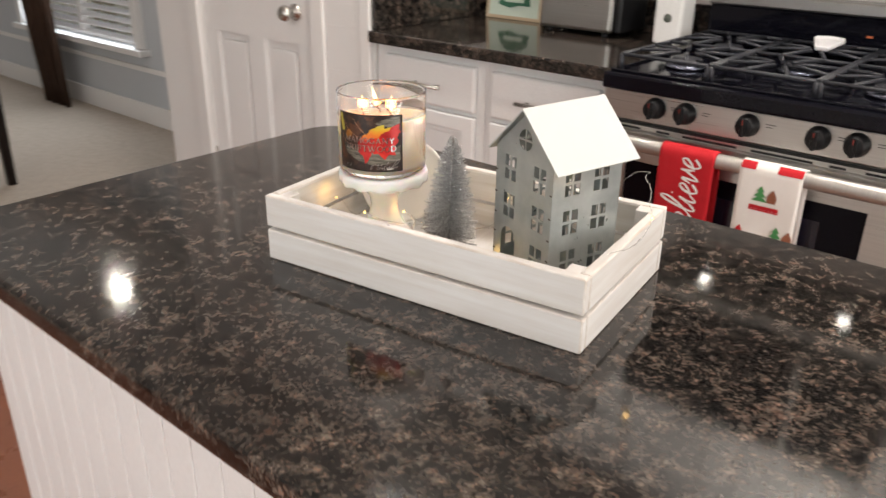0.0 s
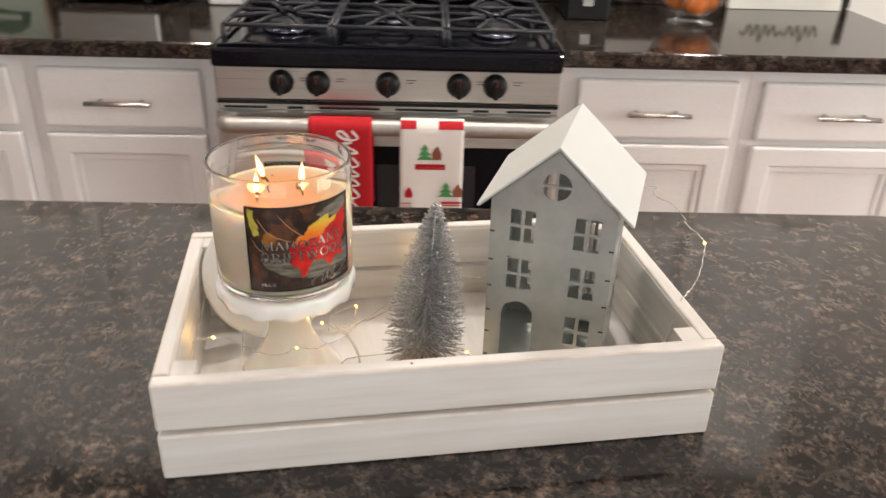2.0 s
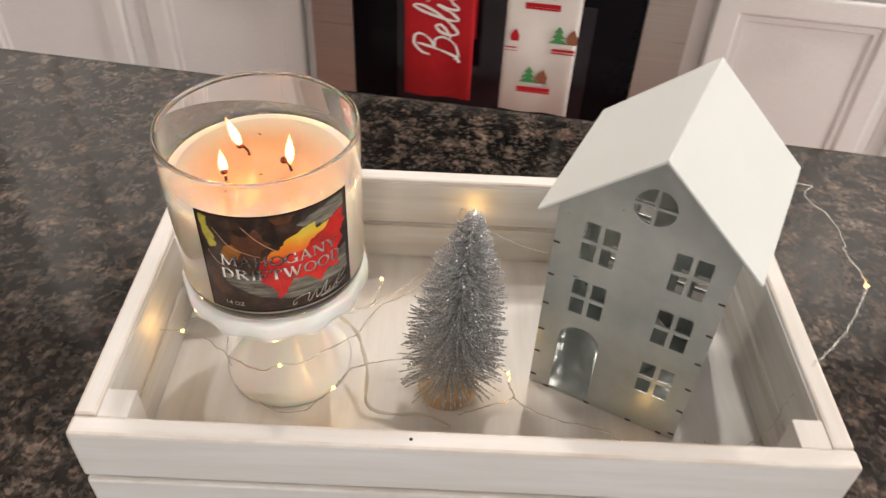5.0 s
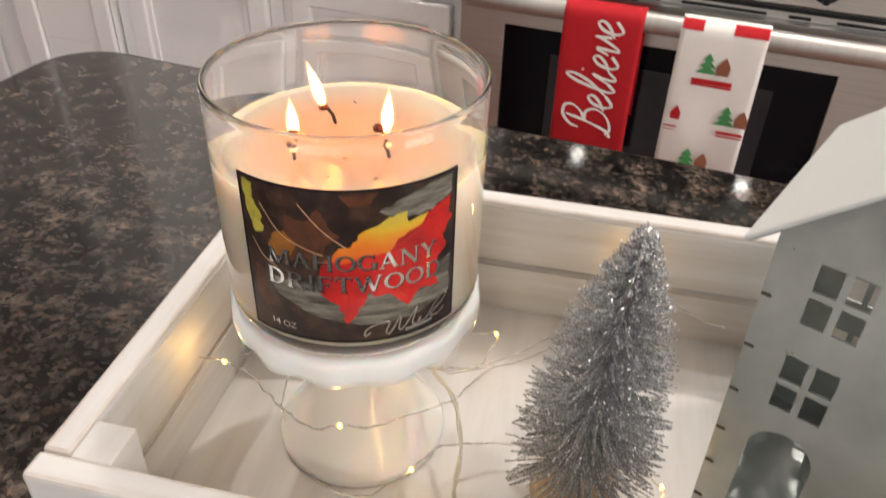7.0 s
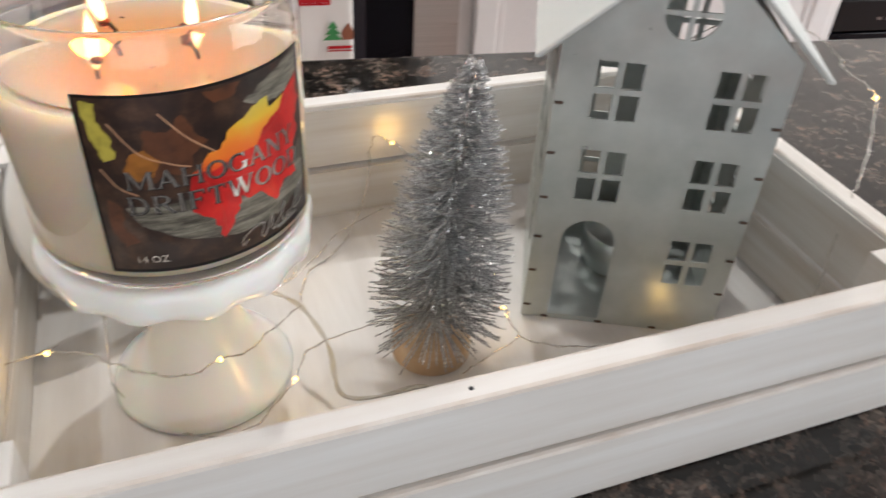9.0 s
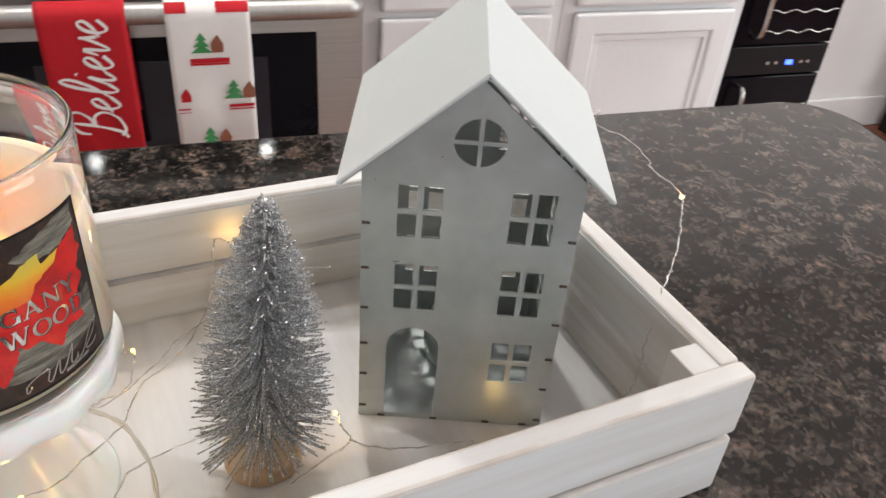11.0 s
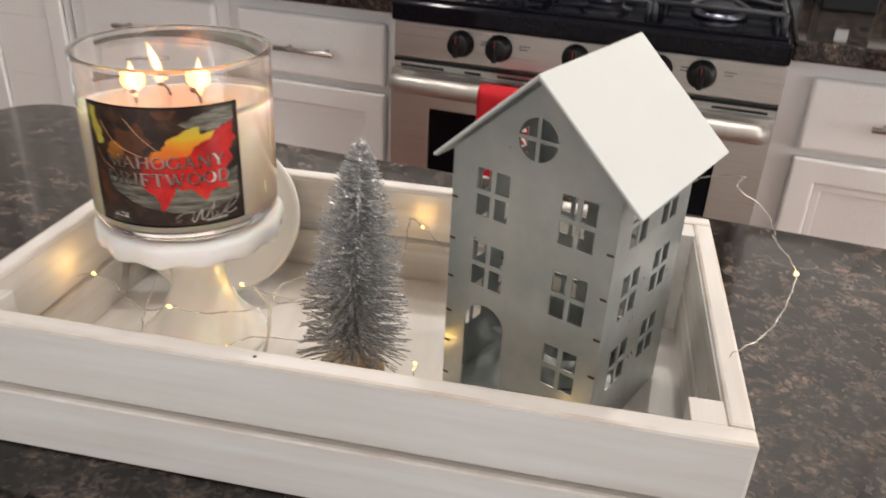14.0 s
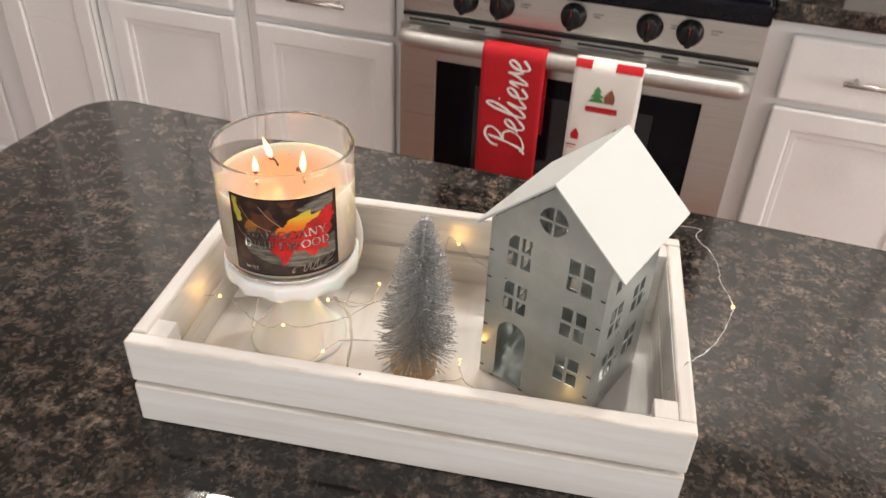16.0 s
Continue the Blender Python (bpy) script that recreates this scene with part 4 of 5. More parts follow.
THK, THN = 0.17, 0.085
stem = lambda x: [bar_of(x, 0, x, 1, THK), bar_of(x - 0.14, 0.03, x + 0.14, 0.03, 0.06), bar_of(x - 0.14, 0.97, x + 0.14, 0.97, 0.06)]
serif = lambda x, y, w=0.13: [bar_of(x - w, y, x + w, y, 0.06)]
GLYPH = {
    "A": (0.95, [bar_of(0.14, 0, 0.46, 1, THN), bar_of(0.44, 1, 0.80, 0, THK), bar_of(0.25, 0.33, 0.68, 0.33, THN)] + serif(0.14, 0.03) + serif(0.80, 0.03)),
    "D": (0.95, stem(0.2) + bowl_of(0.40, 0.5, 0.38, 0.455, -90, 90, THK, THN) + [bar_of(0.2, 0.045, 0.42, 0.045, THN), bar_of(0.2, 0.955, 0.42, 0.955, THN)]),
    "F": (0.80, stem(0.2) + [bar_of(0.2, 0.955, 0.70, 0.955, THN), bar_of(0.2, 0.5, 0.56, 0.5, THN), bar_of(0.68, 1.0, 0.68, 0.74, 0.07), bar_of(0.54, 0.64, 0.54, 0.36, 0.06)]),
    "G": (0.98, bowl_of(0.48, 0.5, 0.38, 0.455, 50, 330, THK, THN, 20) + [bar_of(0.80, 0.05, 0.80, 0.45, THK), bar_of(0.76, 1.0, 0.76, 0.72, 0.07)] + serif(0.78, 0.43, 0.17)),
    "H": (1.05, stem(0.2) + stem(0.82) + [bar_of(0.2, 0.5, 0.82, 0.5, THN)]),
    "I": (0.42, stem(0.21)),
    "M": (1.22, [bar_of(0.17, 0, 0.20, 1, THN), bar_of(0.20, 1, 0.60, 0.05, THK), bar_of(0.58, 0.03, 0.98, 1, THN), bar_of(1.02, 0, 1.02, 1, THK)] + serif(0.17, 0.03) + serif(1.02, 0.03, 0.15) + serif(0.16, 0.97, 0.10) + serif(1.05, 0.97, 0.12)),
    "N": (1.05, [bar_of(0.18, 0, 0.18, 1, THN), bar_of(0.18, 1, 0.82, 0.02, THK), bar_of(0.84, 0, 0.84, 1, THN)] + serif(0.18, 0.03) + serif(0.84, 0.97) + serif(0.14, 0.97, 0.10)),
    "O": (0.98, bowl_of(0.48, 0.5, 0.38, 0.455, 0, 360, THK, THN, 24)),
    "R": (0.97, stem(0.2) + bowl_of(0.42, 0.74, 0.27, 0.215, -90, 90, THK, THN) + [bar_of(0.2, 0.525, 0.44, 0.525, THN), bar_of(0.2, 0.955, 0.44, 0.955, THN), bar_of(0.46, 0.52, 0.82, 0.0, THK)] + serif(0.84, 0.03, 0.10)),
    "T": (0.85, stem(0.42) + [bar_of(0.08, 0.955, 0.77, 0.955, THN), bar_of(0.09, 1.0, 0.09, 0.74, 0.07), bar_of(0.76, 1.0, 0.76, 0.74, 0.07)]),
    "W": (1.35, [bar_of(0.14, 1, 0.42, 0.03, THK), bar_of(0.42, 0.03, 0.66, 0.95, THN), bar_of(0.62, 1, 0.90, 0.03, THK), bar_of(0.90, 0.03, 1.18, 1, THN)] + serif(0.14, 0.97) + serif(0.64, 0.97) + serif(1.18, 0.97, 0.11)),
    "Y": (0.90, [bar_of(0.13, 1, 0.45, 0.45, THK), bar_of(0.45, 0.45, 0.76, 1, THN), bar_of(0.45, 0.0, 0.45, 0.5, THK)] + serif(0.14, 0.97) + serif(0.76, 0.97, 0.11) + serif(0.45, 0.03, 0.14)),
}


def label_words(text, u, v, height, width, shift=(0.0, 0.0), lift=0.0003):
    """Serif capitals on the label, with its middle at u and its foot at v."""
    full = sum(GLYPH[ch][0] for ch in text)
    k = width * LW / full
    x = (u - 0.5) * LW - width * LW / 2 + shift[0]
    bm = bmesh.new()
    for ch in text:
        adv, strokes = GLYPH[ch]
        for poly in strokes:
            bm.faces.new([bm.verts.new((x + px * k, 0, LZ0 + v * LH + shift[1] + py * height * LH)) for px, py in poly])
        x += adv * k
    bmesh.ops.recalc_face_normals(bm, faces=bm.faces)
    return wrapped(bm, lift)


def small_words(text, u, v, height, width):
    bm = lettering(text, 1.0)
    xs, ys = [w.co.x for w in bm.verts], [w.co.y for w in bm.verts]
    for w in bm.verts:
        w.co = Vector(((u - 0.5) * LW + (w.co.x - (max(xs) + min(xs)) / 2) * width * LW / (max(xs) - min(xs)), 0, LZ0 + v * LH + (w.co.y - min(ys)) * height * LH / (max(ys) - min(ys))))
    return wrapped(bm, 0.0003)


for words, place in (("MAHOGANY", (0.505, 0.505, 0.100, 0.76)), ("DRIFTWOOD", (0.515, 0.362, 0.105, 0.80))):
    part("letter_outline", label_words(words, *place, (0.0003, -0.0004), 0.0002), BLACK, paper)
    part("label_line", label_words(words, *place), FOIL.mat, paper, "silver serif capital lettering")
part("label_line", small_words("14 OZ", 0.175, 0.065, 0.042, 0.12), FOIL.mat, paper, "small silver lettering")
loop = [(0.57, 0.07), (0.545, 0.045), (0.55, 0.09), (0.60, 0.125), (0.655, 0.13), (0.64, 0.06), (0.66, 0.05), (0.71, 0.15), (0.70, 0.06), (0.73, 0.075), (0.79, 0.19), (0.765, 0.08), (0.79, 0.07), (0.81, 0.105), (0.80, 0.07), (0.84, 0.085), (0.90, 0.18), (0.95, 0.205), (0.935, 0.16), (0.86, 0.09), (0.90, 0.075), (0.94, 0.10)]
part("label_flourish", wrapped(tube(smooth_line([((u - 0.5) * LW, 0, LZ0 + v * LH) for u, v in loop], 5), 0.00034, 5), 0.0002), FOIL.mat, paper, "white pen flourish")

part("label_line", label_shape([(0.73, 0.035), (0.87, 0.045), (0.87, 0.065), (0.73, 0.055)], 0.0002), FOIL.mat, paper, "tiny unreadable silver line")

# bottle-brush tree
tree = thing("bottle_brush_tree", pose(-0.5575, 0.6205, FLOOR), "silver glitter bottle-brush Christmas tree on a wooden foot", "ornament tree")
part("wooden_foot", lathe([(0, 0), (0.0182, 0), (0.0192, 0.0012), (0.0192, 0.0104), (0.0182, 0.0118), (0, 0.0118)], 48), whitewash("foot_wood", (0.52, 0.38, 0.24), (0.36, 0.22, 0.12), 0.7, (40.0, 200.0, 40.0)), tree, "round pale wooden foot")
TOPP = Vector((0.0090, -0.0060, 0.1555))
part("wire_trunk", tube([(0, 0, 0.010), TOPP * 0.5 + Vector((0, 0, 0.004)), TOPP], 0.0013, 8), CHROME, tree, "twisted wire trunk")
BRISTLE = Nodes("silver_bristle")
rnd = BRISTLE.node("ShaderNodeNewGeometry").outputs["Random Per Island"]
grit = BRISTLE.ramp(BRISTLE.noise(1300.0, 2), (0.45, 0.0), (0.58, 1.0))
tone = BRISTLE.ramp(rnd, (0.0, (0.50, 0.51, 0.515)), (0.5, (0.74, 0.75, 0.75)), (1.0, (0.94, 0.95, 0.95)))
BRISTLE.base(BRISTLE.mix(grit, (0.27, 0.274, 0.28), tone)).put(Metallic=0.6, Roughness=BRISTLE.ramp(grit, (0.3, 0.5), (1.0, 0.28)))
BRISTLE.bump(BRISTLE.noise(2200.0, 2), 0.9, 0.0003)
GLITTER = Nodes("glitter_flake")
GLITTER.base((0.97, 0.97, 0.98)).put(Metallic=1.0, Roughness=0.24)
rs = random.Random(7)
verts, faces, gv, gf = [], [], [], []
for n in range(1400):
    s = (n + rs.random()) / 1400
    z = 0.021 + 0.134 * s
    f = 1 - s
    reach = (0.0032 + 0.0298 * (1 - (1 - f) ** 2) ** 0.95) * (0.84 + 0.22 * rs.random())
    a = n * 2.399963 + rs.uniform(-0.5, 0.5)
    c = Vector((TOPP.x * z / 0.1555, TOPP.y * z / 0.1555, z))
    rise = 0.45 * s + 0.02 + rs.uniform(-0.26, 0.26) - (0.18 if s < 0.05 else 0)
    d = Vector((math.cos(a), math.sin(a), rise)).normalized()
    side = d.cross(Vector((0, 0, 1))).normalized()
    up = side.cross(d)
    mid = c + d * reach * 0.55 + up * rs.uniform(-0.0006, 0.0006)
    end = c + d * reach + Vector((0, 0, -0.0010 * rs.random()))
    i = len(verts)
    for p, w in ((c, 0.00034), (mid, 0.00046), (end, 0.00042)):
        verts += [p + side * w, p - side * w * 0.5 + up * w * 0.87, p - side * w * 0.5 - up * w * 0.87]
    for b in (0, 3):
        for k in range(3):
            faces.append((i + b + k, i + b + (k + 1) % 3, i + b + 3 + (k + 1) % 3, i + b + 3 + k))
    faces.append((i + 6, i + 7, i + 8))
    for _ in range(6):  # glitter on the outer part
        p = c + d * reach * rs.uniform(0.55, 1.0) ** 0.6
        q = [Vector((rs.uniform(-1, 1), rs.uniform(-1, 1), rs.uniform(-1, 1))).normalized() * 0.00062 for _ in range(3)]
        j = len(gv)
        gv += [p + w for w in q]
        gf.append((j, j + 1, j + 2))
bristle_me = bpy.data.meshes.new("bristles")
bristle_me.from_pydata([tuple(v) for v in verts], [], faces)
bristle_me.materials.append(BRISTLE.mat)
tagged(part("bristles", bristle_me, None, tree, "dense silver wire bristles"), kind="stuff")
flake_me = bpy.data.meshes.new("glitter")
flake_me.from_pydata([tuple(v) for v in gv], [], gf)
flake_me.materials.append(GLITTER.mat)
tagged(part("glitter", flake_me, None, tree, "sparkling silver glitter"), kind="stuff")

# metal lantern house
ZINC = Nodes("galvanised_zinc")
cloud = ZINC.noise(18.0, 5, 0.6)
ZINC.base(ZINC.ramp(cloud, (0.3, (0.36, 0.395, 0.39)), (0.55, (0.48, 0.515, 0.505)), (0.75, (0.58, 0.61, 0.595)))).put(Metallic=0.66, Roughness=ZINC.ramp(ZINC.noise(45.0), (0.3, 0.27), (0.7, 0.42)))
ZINC.bump(ZINC.noise(60.0), 0.06, 0.0006)
ROOF = Nodes("white_glitter_roof")
spark = ROOF.ramp(ROOF.noise(900.0, 1), (0.68, 0.0), (0.74, 1.0))
ROOF.base(ROOF.mix(ROOF.noise(20.0), (0.575, 0.605, 0.60), (0.615, 0.645, 0.635))).put(Roughness=ROOF.ramp(spark, (0.0, 0.55), (1.0, 0.15)))
ROOF.bump(ROOF.noise(700.0), 0.15, 0.0003)
TAB = plain("rusty_tab", (0.03, 0.022, 0.018), (0.08, 0.05, 0.035), 0.7, scale=200.0)
house = thing("tin_house", pose(-0.5055, 0.6382, FLOOR + 0.0003, 0, 0, -18.0), "galvanised metal lantern house with a white roof and cut-out windows", "lantern house")
X0, X1, HD, HT = 0.0, 0.0975, 0.091, 0.0009
XM, EAVE, PEAK = (X0 + X1) / 2, 0.1512, 0.1950
Z0 = FLOOR


def panes(x0, x1, z0, z1, bar=0.0014):
    xm, zm = (x0 + x1) / 2, (z0 + z1) / 2
    return [[(a, c), (b, c), (b, d), (a, d)] for a, b in ((x0, xm - bar), (xm + bar, x1)) for c, d in ((z0, zm - bar), (zm + bar, z1))]


def quarter_panes(cx, cz, r, bar=0.0010):
    out = []
    for k in range(4):
        s, t = ((1, 1), (-1, 1), (-1, -1), (1, -1))[k]
        arc = [(r * math.cos(radians(5 + 80 * i / 8)), r * math.sin(radians(5 + 80 * i / 8))) for i in range(9)]
        out.append([(cx + s * bar, cz + t * bar)] + [(cx + s * max(x, bar), cz + t * max(z, bar)) for x, z in arc])
    return out


rows = ((1.0388 - Z0, 1.0658 - Z0), (0.9965 - Z0, 1.0232 - Z0), (0.9525 - Z0, 0.9785 - Z0))
front_holes = [p for k, (a, b) in enumerate(rows) for x in ((0.0160, 0.0660) if k < 2 else (0.0660,)) for p in panes(x, x + 0.0197, a, b)]
front_holes += quarter_panes(0.0495, 1.0885 - Z0, 0.0112)
door_arch = [(0.0135, 0.0030), (0.0395, 0.0030)] + [(0.0265 + 0.013 * math.cos(radians(a)), 0.0510 + 0.013 * math.sin(radians(a))) for a in range(0, 181, 15)]
gable = [(X0, 0), (X1, 0), (X1, EAVE), (XM, PEAK), (X0, EAVE)]
part("front_wall", sheet(gable, front_holes + [door_arch], HT), ZINC.mat, house)
back_holes = [p for a, b in rows for x in (0.018, 0.0655) for p in panes(x, x + 0.0197, a, b)] + quarter_panes(XM, 1.0885 - Z0, 0.0112)
part("back_wall", sheet(gable, back_holes, HT, pose(0, HD - HT, 0)), ZINC.mat, house)
side_holes = [p for a, b in rows for x in (0.016, 0.054) for p in panes(x, x + 0.0197, a, b)]
side = [(HT + 0.0002, 0), (HD - HT - 0.0002, 0), (HD - HT - 0.0002, EAVE - 0.001), (HT + 0.0002, EAVE - 0.001)]
part("side_wall", sheet(side, side_holes, HT, pose(X1, 0, 0, 0, 0, 90)), ZINC.mat, house)
part("side_wall", sheet(side, side_holes, HT, pose(X0 + HT, 0, 0, 0, 0, 90)), ZINC.mat, house)
part("floor_plate", boxes((X0 + 0.001, X1 - 0.001, 0.001, HD - 0.001, 0.0004, 0.0012)), ZINC.mat, house)
RX, RZ = 0.0605, 0.0550
peak = 1.1228 - Z0
slope = math.hypot(RX, RZ)
tilt = math.degrees(math.atan2(RZ, RX))
for s in (-1, 1):
    rf = part("roof_panel", boxes((0, slope, *((-0.0065, HD + 0.0110) if s > 0 else (-0.0110, HD + 0.0065)), -0.0016, 0.0), bev=0.0004, seg=1), ROOF.mat, house, "white painted sheet-metal roof slope")
    rf.matrix_local = pose(XM + 0.001, 0, peak - 0.0003, 1.6) @ (pose(0, 0, 0, 0, tilt, 0) if s > 0 else pose(0, HD, 0, 0, 0, 180) @ pose(0, 0, 0, 0, tilt, 0))
    un = part("roof_underside", boxes((0.002, slope - 0.001, -0.0060, HD + 0.0060, -0.0024, -0.00165)), ZINC.mat, rf, "bare zinc underside")
tab_me = mesh_of("tab", boxes((-0.0019, 0.0019, -0.0008, 0.0, -0.0007, 0.0007), bev=0.0003, seg=1), TAB)
for z in (0.008, 0.031, 0.052, 0.075, 0.099, 0.124):
    part("tab", tab_me, None, house).location = (X0 + 0.0022, 0.0, z)
    part("tab", tab_me, None, house).location = (X1 - 0.0022, 0.0, z - 0.003)
for x in (0.012, 0.040, 0.068, 0.088):
    part("tab", tab_me, None, house).location = (x, 0.0, 0.0012)
single("tealight_cup", lathe([(0, 0.0), (0.019, 0.0), (0.0195, 0.001), (0.0205, 0.022), (0.0198, 0.022), (0.0188, 0.002), (0, 0.002)], 48), ZINC.mat, "small round metal cup inside the house", "tealight cup", m=house.matrix_world @ pose(0.052, 0.055, 0.0016))

# fairy lights
WIRE = Nodes("silver_wire")
WIRE.base((0.72, 0.70, 0.66)).put(Metallic=0.9, Roughness=0.22)
LED = glow("warm_led", (1.0, 0.62, 0.17), 5.0)
string = thing("fairy_lights", I4, "string of warm white fairy lights on thin silver wire", "fairy lights")
LEDS = dict(a=(-0.7188, 0.5942, 0.9700), b=(-0.6523, 0.5785, 0.9720), c=(-0.6242, 0.5890, 0.9447), d=(-0.6175, 0.6912, 0.9415), e=(-0.5587, 0.7398, 0.9693), f=(-0.5198, 0.6276, 0.9368), g=(-0.3264, 0.6556, 1.0284), h=(-0.6402, 0.6331, 0.9600), i=(-0.4425, 0.5965, 0.9255))
lines = [
    [(-0.7328, 0.6432, 0.9272), (-0.7560, 0.6208, 0.9332), (-0.7604, 0.6033, 0.9332), (-0.7542, 0.6022, 0.9412), (-0.7398, 0.5998, 0.9592), LEDS["a"], (-0.7036, 0.5919, 0.9692), (-0.6923, 0.5876, 0.9652), (-0.6779, 0.5821, 0.9632), (-0.6635, 0.5767, 0.9672), LEDS["b"], (-0.6425, 0.5898, 0.9632), (-0.6350, 0.6073, 0.9554), (-0.6190, 0.6298, 0.9498)],
    [(-0.7060, 0.6345, 0.9512), (-0.7052, 0.6220, 0.9382), (-0.7033, 0.6116, 0.9282), (-0.6860, 0.5947, 0.9237), (-0.6644, 0.5809, 0.9237), (-0.6448, 0.5805, 0.9262), (-0.6333, 0.5855, 0.9344), LEDS["c"], (-0.6184, 0.6070, 0.9418), (-0.6057, 0.6202, 0.9362), (-0.5890, 0.6303, 0.9317), (-0.5692, 0.6320, 0.9353), (-0.5413, 0.6315, 0.9401), LEDS["f"], (-0.5187, 0.6208, 0.9348), (-0.5146, 0.6155, 0.9279), (-0.5314, 0.6054, 0.9274), (-0.5471, 0.5964, 0.9270)],
    [(-0.6190, 0.6329, 0.9488), (-0.6132, 0.6660, 0.9390), (-0.5940, 0.6978, 0.9295), (-0.5799, 0.7296, 0.9284), (-0.5725, 0.7409, 0.9431), (-0.5714, 0.7424, 0.9612), (-0.5683, 0.7429, 0.9723), LEDS["e"], (-0.5559, 0.7416, 0.9676), (-0.5466, 0.7404, 0.9579), (-0.5290, 0.7380, 0.9514), (-0.5031, 0.7355, 0.9472)],
    [LEDS["h"], (-0.6320, 0.6590, 0.9394), (-0.6213, 0.6734, 0.9317), (-0.6181, 0.6837, 0.9368), LEDS["d"], (-0.6304, 0.6891, 0.9374), (-0.6409, 0.6799, 0.9332), (-0.6350, 0.6643, 0.9293), (-0.6107, 0.6898, 0.9270), (-0.5926, 0.7153, 0.9265), (-0.5654, 0.7314, 0.9293)],
    [(-0.5146, 0.6155, 0.9279), (-0.5013, 0.6080, 0.9278), (-0.4848, 0.6036, 0.9283), (-0.4589, 0.6010, 0.9291), LEDS["i"]],
    [(-0.4150, 0.7360, 1.0098), (-0.3946, 0.7222, 1.0354), (-0.3761, 0.7125, 1.0510), (-0.3586, 0.7050, 1.0570), (-0.3607, 0.7019, 1.0514), (-0.3465, 0.6871, 1.0478), (-0.3394, 0.6746, 1.0411), (-0.3390, 0.6714, 1.0381), (-0.3304, 0.6609, 1.0333), LEDS["g"], (-0.3269, 0.6515, 1.0204), (-0.3296, 0.6443, 1.0104), (-0.3371, 0.6341, 1.0002), (-0.3455, 0.6249, 0.9974), (-0.3524, 0.6178, 0.9922), (-0.3593, 0.6096, 0.9715), (-0.3656, 0.6014, 0.9513), (-0.3760, 0.5996, 0.9360), (-0.3967, 0.6020, 0.9309)],
]
rw = random.Random(3)
for pts in lines:
    path = [p + Vector((rw.uniform(-1, 1), rw.uniform(-1, 1), rw.uniform(0, 1))) * 0.0004 for p in smooth_line(pts, 9)]
    path2 = [p + Vector((0.0006 * math.cos(k * 0.9), 0.0006 * math.sin(k * 0.9), 0.0004 * math.cos(k * 0.7))) for k, p in enumerate(path)]
    part("wire", tube(path2, 0.00024, 5, tube(path, 0.00024, 5)), WIRE.mat, string)
LEAD = Nodes("clear_lead")
LEAD.base((0.74, 0.72, 0.65)).put(Roughness=0.12, Transmission_Weight=0.3, Coat_Weight=0.5)
lead = smooth_line([(-0.6435, 0.6499, 0.9492), (-0.6343, 0.6415, 0.9519), (-0.6262, 0.6361, 0.9511), (-0.6160, 0.6246, 0.9489), (-0.6090, 0.6120, 0.9441), (-0.6071, 0.5985, 0.9342), (-0.6021, 0.5922, 0.9263), (-0.5855, 0.5909, 0.9250), (-0.5658, 0.5926, 0.9256), (-0.5514, 0.5882, 0.9260)], 9)
lead2 = [p + Vector((0.0013 * math.cos(k * 0.3), 0.0013 * math.sin(k * 0.3), 0.0004)) for k, p in enumerate(lead)]
part("lead_wire", tube(lead2, 0.0007, 6, tube(lead, 0.0007, 6)), LEAD.mat, string, "clear twin lead")
led_me = mesh_of("led", lathe([(0, -0.0013), (0.0010, -0.0007), (0.0011, 0.0004), (0, 0.0014)], 12), LED)
bead_me = mesh_of("led_bead", lathe([(0, -0.0020), (0.0016, -0.0010), (0.0018, 0.0004), (0.0010, 0.0018), (0, 0.0022)], 14), JAR)
for key, p in LEDS.items():
    b = part("led", led_me, None, string, "glowing warm led drop")
    b.location = p
    drop = part("led_bead", bead_me, None, b)
    drop.visible_shadow = False
    lamp = bpy.data.lights.new("led_lamp", "POINT")
    lamp.energy, lamp.color, lamp.shadow_soft_size = dict(a=0.010, e=0.008, c=0.009, f=0.005, b=0.0030, i=0.0030).get(key, 0.0045), (1.0, 0.58, 0.16), 0.003
    new("led_lamp", lamp).location = Vector(p) + Vector((0, -0.004, 0.006) if key == "e" else (-0.006, 0, 0.004) if key == "a" else (0, -0.003, 0.003))

# ---- towels on the oven handle ----
HANDLE_Y, BAR_Z = 1.80 - 0.069, 0.764


def towel_bm(x0, x1, foot, lift=0.0):
    """Cloth folded over the bar: down the back, over, and down the front, with soft waves."""
    prof = [(HANDLE_Y + 0.024, 0.58), (HANDLE_Y + 0.021, 0.68), (HANDLE_Y + 0.019, BAR_Z - 0.001)]
    prof += [(HANDLE_Y + 0.0195 * math.cos(radians(a)), BAR_Z + 0.0195 * math.sin(radians(a))) for a in range(15, 180, 15)]
    prof += [(HANDLE_Y - 0.0195, BAR_Z - 0.006), (HANDLE_Y - 0.0185, 0.68), (HANDLE_Y - 0.017, 0.60), (HANDLE_Y - 0.016, foot)]
    bm = bmesh.new()
    rows = []
    for k, (y, z) in enumerate(prof):
        sway = 0.0025 * max(0, (0.78 - z)) / 0.3
        rows.append([bm.verts.new((x0 + (x1 - x0) * u + 0.004 * (0.78 - z) * (u - 0.5), y + sway * math.sin(9 * u + 4 * z), z)) for u in (i / 16 for i in range(17))])
    for a, b in zip(rows, rows[1:]):
        for i in range(16):
            bm.faces.new((a[i], a[i + 1], b[i + 1], b[i])).smooth = True
    bmesh.ops.recalc_face_normals(bm, faces=bm.faces)
    bmesh.ops.solidify(bm, geom=bm.faces[:], thickness=-0.003)
    return bm


